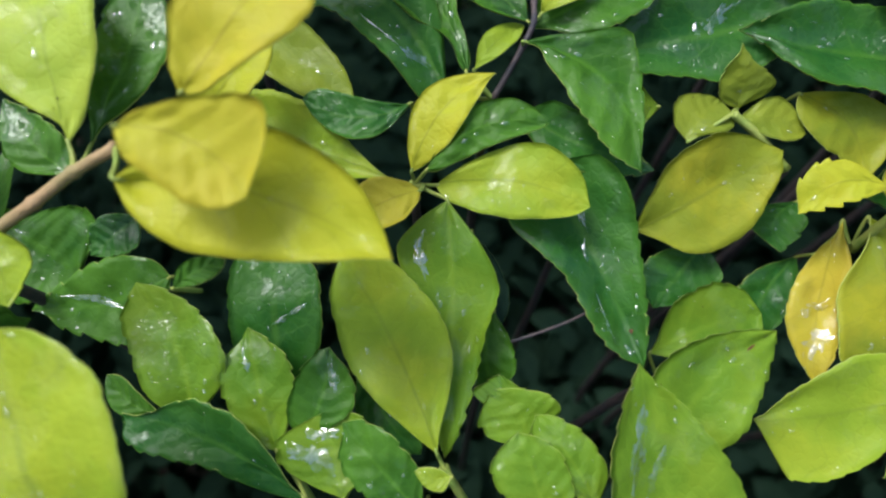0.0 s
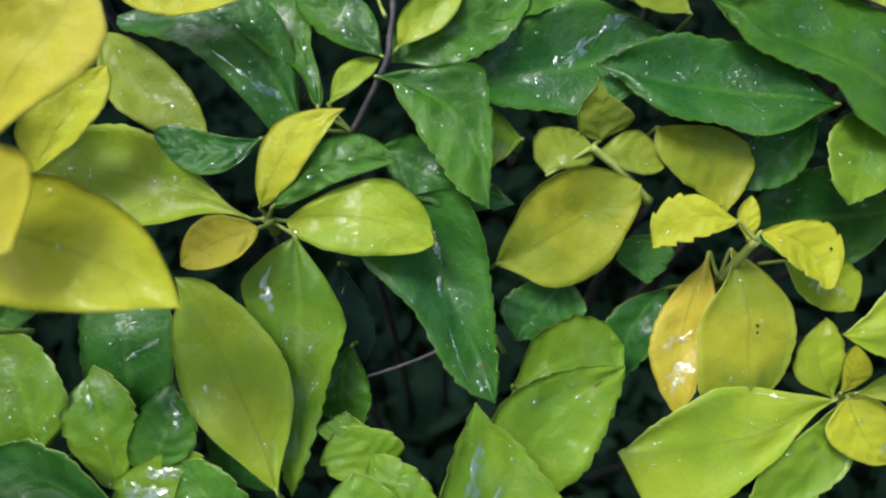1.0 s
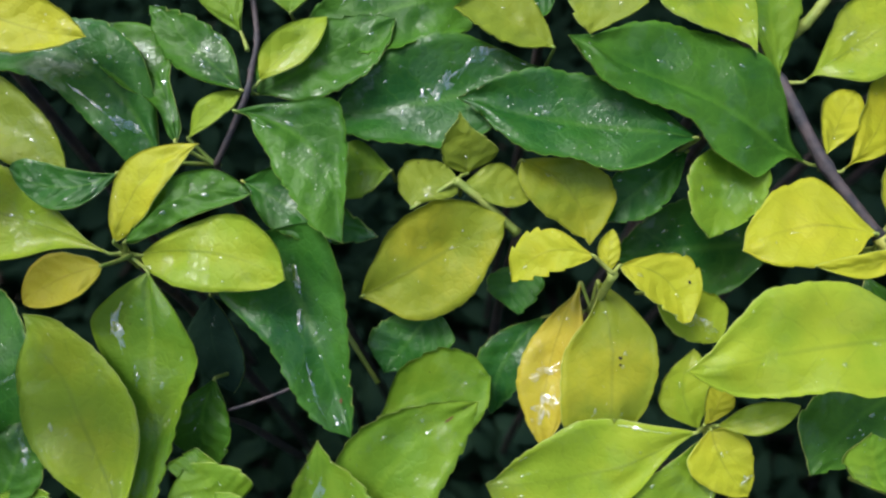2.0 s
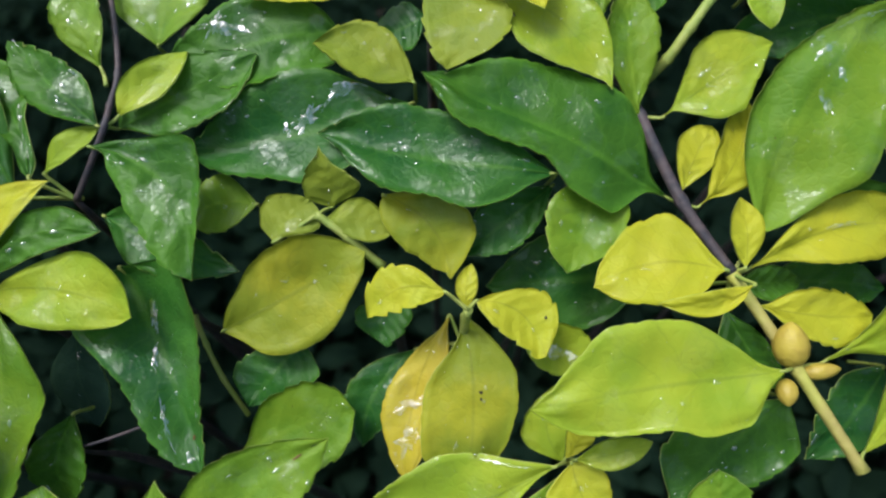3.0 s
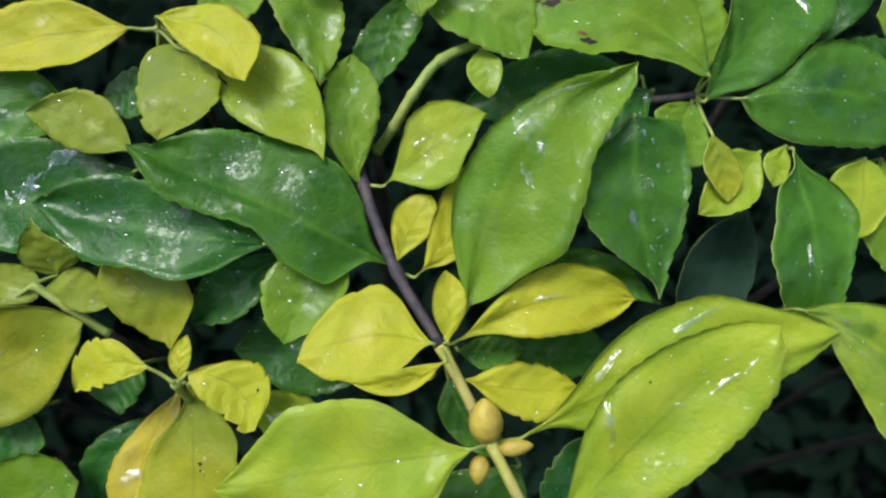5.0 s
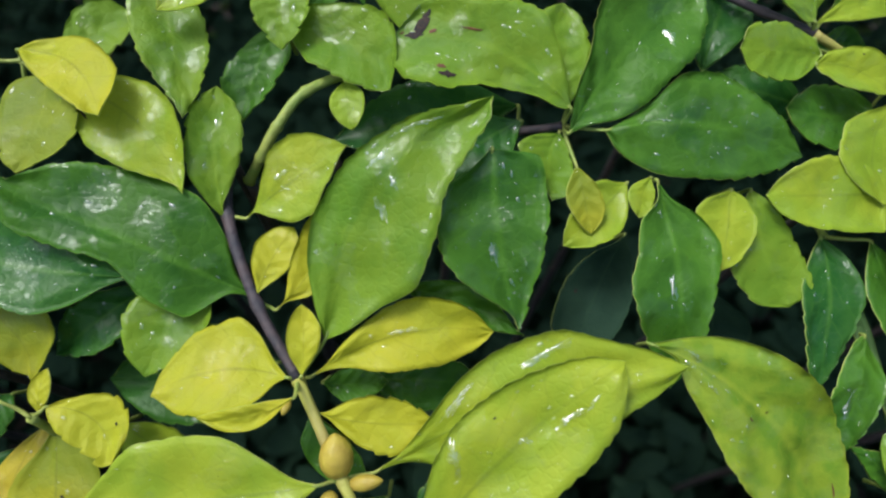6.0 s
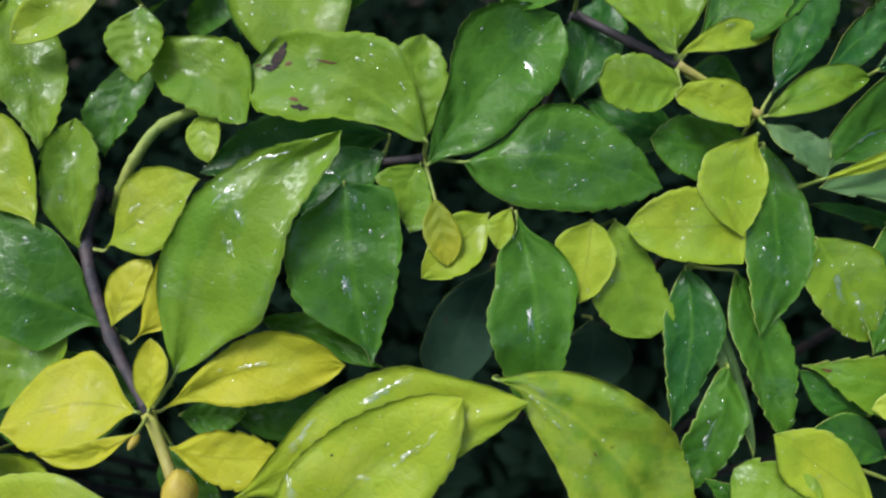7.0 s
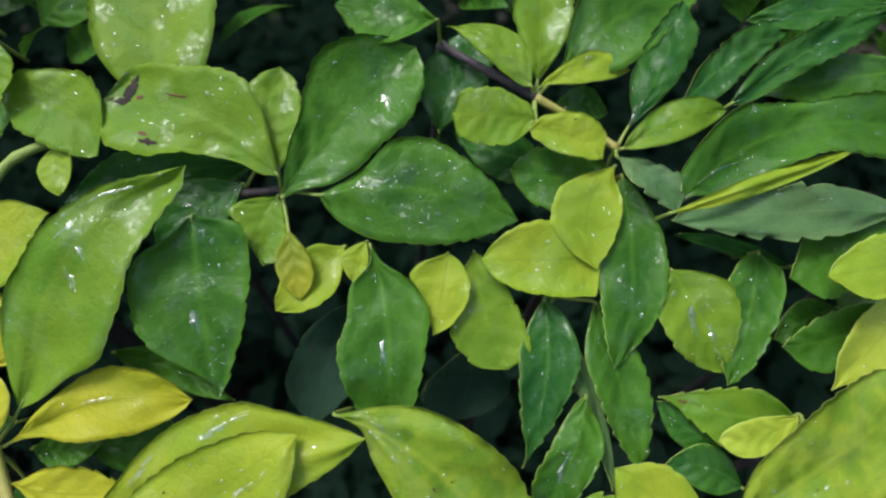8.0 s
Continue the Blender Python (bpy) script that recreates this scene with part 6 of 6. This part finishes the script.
leaf(sprig, (-0.0568, 0.0948, 0.9887), (-0.0628, 0.1556, 1.0333), (-0.002, -0.593, 0.805), (5.1, 10.4, 15.2, 16.7, 16.6, 14.5, 8.6), (5.3, 10.9, 15.6, 17.5, 17.4, 13.2, 6.7), DEEP, (-0.0589, 0.088, 0.9796), sway=0.013, arch=0.048, fold=0.118, wave=0.026, teeth=1.3, wet=1, pools=[(0.47, 0.07, 0.56, -0.67, 1.2)])
leaf(sprig, (-0.077, 0.1034, 1.059), (-0.0623, 0.1102, 1.0639), (-0.01, -0.57, 0.82), (1.1, 2.7, 3.8, 3.8, 3.4, 2.4, 1.1), (0.7, 1.9, 3.1, 3.8, 3.9, 3.1, 1.5), GREEN, (-0.0768, 0.1148, 1.0426), sway=0.050, arch=0.085, fold=0.216, wave=0.04, wet=1)
leaf(sprig, (-0.0452, 0.0669, 0.9918), (-0.107, 0.0894, 1.0082), (0.009, -0.572, 0.82), (3.2, 5.0, 6.2, 7.2, 9.3, 10.2, 8.0), (0.6, 4.5, 9.0, 12.4, 12.3, 7.0, 0.4), DEEP, (-0.0572, 0.0851, 0.986), sway=-0.075, arch=0.088, fold=0.187, wave=0.1, teeth=1.3, wet=0.5)
leaf(sprig, (-0.0327, 0.0669, 0.9912), (-0.0388, 0.0906, 1.0074), (-0.007, -0.566, 0.824), (2.7, 7.6, 12.8, 16.6, 18.4, 17.7, 9.5), (2.8, 8.8, 14.4, 17.3, 17.3, 14.1, 8.3), MID, (-0.0325, 0.0783, 0.9748), sway=0.023, arch=0.056, fold=0.181, wave=0.038, teeth=1.3, wet=0.8, pools=[(0.64, 0.67, 0.34, -0.07, 4.5), (0.78, 0.33, 0.73, -0.07, 2.6)])
leaf(sprig, (-0.0054, 0.062, 0.9901), (-0.0335, 0.0867, 1.0071), (-0.007, -0.574, 0.819), (2.5, 5.4, 8.4, 10.0, 10.0, 8.4, 2.4), (1.8, 6.0, 9.5, 10.5, 10.5, 8.4, 5.1), GREEN, (-0.0053, 0.0734, 0.9737), sway=0.007, arch=0.071, fold=0.148, wave=0.016, teeth=1.3, wet=1)
leaf(sprig, (-0.0982, 0.0941, 0.9945), (-0.1204, 0.1064, 1.0031), (-0.01, -0.58, 0.82), (0.9, 2.4, 4.0, 4.9, 5.3, 4.5, 2.2), (0.9, 2.4, 3.9, 4.9, 5.3, 4.6, 2.3), GREEN, (-0.0981, 0.1056, 0.9782), sway=0.085, arch=0.088, fold=0.111, wave=0.049, wet=1)
leaf(sprig, (-0.1138, 0.1571, 1.0328), (-0.1311, 0.1447, 1.0239), (-0.01, -0.58, 0.82), (3.2, 7.4, 9.3, 8.8, 7.4, 4.9, 2.0), (1.8, 4.7, 7.5, 9.1, 9.2, 7.0, 3.0), DEEP, (-0.1137, 0.1687, 1.0165), sway=0.023, arch=0.038, fold=0.217, wave=0.025, teeth=1.3, wet=1)
leaf(sprig, (-0.0298, 0.1134, 1.0024), (-0.008, 0.0854, 0.9827), (-0.01, -0.58, 0.82), (1.7, 4.3, 7.0, 8.4, 8.6, 6.8, 3.3), (2.2, 5.4, 8.1, 8.7, 7.8, 5.7, 2.6), DEEP, (-0.0297, 0.125, 0.9861), sway=-0.075, arch=0.079, fold=0.081, wave=0.028, wet=1)
sprig = shoot((0.209, 0.423, 0), [(0.2339, 0.2339, 1.0807), (0.2413, 0.2325, 1.0941), (0.2484, 0.2374, 1.1046), (0.2591, 0.2476, 1.1131), (0.2789, 0.261, 1.1144)], "bare arching grey-green stem among the leaves", girth=0.0021)
sprig = shoot((0.003, 0.283, 0), [(0.0200, 0.1180, 1.0040), (0.0325, 0.1209, 1.0064), (0.0450, 0.1244, 1.0093), (0.0554, 0.1282, 1.0125)], "thin bare grey-brown twig across a dark gap", girth=0.0006, skin=BARK)
sprig = shoot((0.073, 0.39, 0), [(0.0525, 0.1721, 1.0107), (0.0593, 0.1599, 1.0082), (0.0683, 0.1463, 1.0047), (0.0772, 0.1369, 0.9918)], "bare greyish green twig in the shade", girth=0.0011)


# ---- the hedge behind and around ----
def hedge_top(x, y):
    """Height of the leafy surface of the hedge."""
    slope = 0.945 + 0.677 * y
    return min(slope, 1.28 + 0.01 * math.sin(9 * x))


def foliage(name, label, count, pick, material, seed):
    """Many small simple leaves in one mesh."""
    rnd = random.Random(seed)
    verts, faces, uvs = [], [], []
    for _ in range(count):
        p, n = pick(rnd)
        n = n.normalized()
        t = rnd.uniform(0, 2 * math.pi)
        e = n.orthogonal().normalized()
        e = (e * math.cos(t) + n.cross(e) * math.sin(t)).normalized()
        s = n.cross(e)
        length = rnd.uniform(0.035, 0.062)
        half = length * rnd.uniform(0.2, 0.3)
        first = len(verts)
        for i, (u, w) in enumerate(((0, 0.02), (0.18, 0.7), (0.42, 1), (0.68, 0.75), (0.88, 0.33), (1, 0.01))):
            for v in (-1, 0, 1):
                verts.append(p + e * length * (u - 0.5) + s * half * w * v + n * (0.1 * length * 4 * u * (1 - u) + 0.2 * half * w * abs(v)))
                uvs.append((u, 0.5 + v / 2))
        for i in range(5):
            for j in range(2):
                k = first + 3 * i + j
                faces.append((k, k + 1, k + 4, k + 3))
    tagged(new(name, mesh_of(name, verts, faces, [material], None, uvs)), label, "foliage", kind="stuff")


def tilt(rnd, spread=0.9):
    return Vector((rnd.uniform(-spread, spread), rnd.uniform(-spread, spread) - 0.5, 1))


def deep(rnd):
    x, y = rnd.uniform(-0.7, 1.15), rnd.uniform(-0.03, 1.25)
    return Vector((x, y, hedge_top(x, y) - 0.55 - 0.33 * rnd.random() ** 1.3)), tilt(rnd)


def outer(rnd):
    while True:
        x, y = rnd.uniform(-0.95, 1.4), rnd.uniform(-0.05, 1.35)
        if not (-0.17 < x < 0.61 and 0.04 < y < 0.32):
            return Vector((x, y, hedge_top(x, y) - rnd.uniform(-0.01, 0.05))), tilt(rnd)


def front(rnd):
    z = rnd.uniform(0.15, 0.9)
    return Vector((rnd.uniform(-0.95, 1.4), rnd.uniform(-0.06, 0.04), z)), Vector((rnd.uniform(-0.7, 0.7), -1, rnd.uniform(-0.2, 0.9)))


def ends(rnd):
    side = rnd.choice((-1, 1))
    y = rnd.uniform(-0.04, 1.34)
    x = (0.225 + side * 1.175) + rnd.uniform(-0.04, 0.04)
    return Vector((x, y, rnd.uniform(0.12, 1.0) * hedge_top(x, y))), Vector((side, rnd.uniform(-0.6, 0.6), rnd.uniform(-0.2, 0.8)))


def back(rnd):
    return Vector((rnd.uniform(-0.95, 1.4), 1.35 + rnd.uniform(-0.05, 0.05), rnd.uniform(0.12, 1.27))), Vector((rnd.uniform(-0.7, 0.7), 1, rnd.uniform(-0.2, 0.9)))


# the near-black leaf tone carries the shade inside the hedge
foliage("inner_foliage", "leaves deep inside the hedge, shade put into their dark colour", 17000, deep, SHADE_TONE, 1)
foliage("hedge_foliage", "green leaves of the hedge further along", 9000, outer, GREEN, 2)
foliage("hedge_front", "green leaves on the hedge side", 5000, front, GREEN, 3)
foliage("hedge_end", "green leaves on the ends of the hedge", 4600, ends, GREEN, 4)
foliage("hedge_back", "green leaves on the far side of the hedge", 4600, back, GREEN, 5)
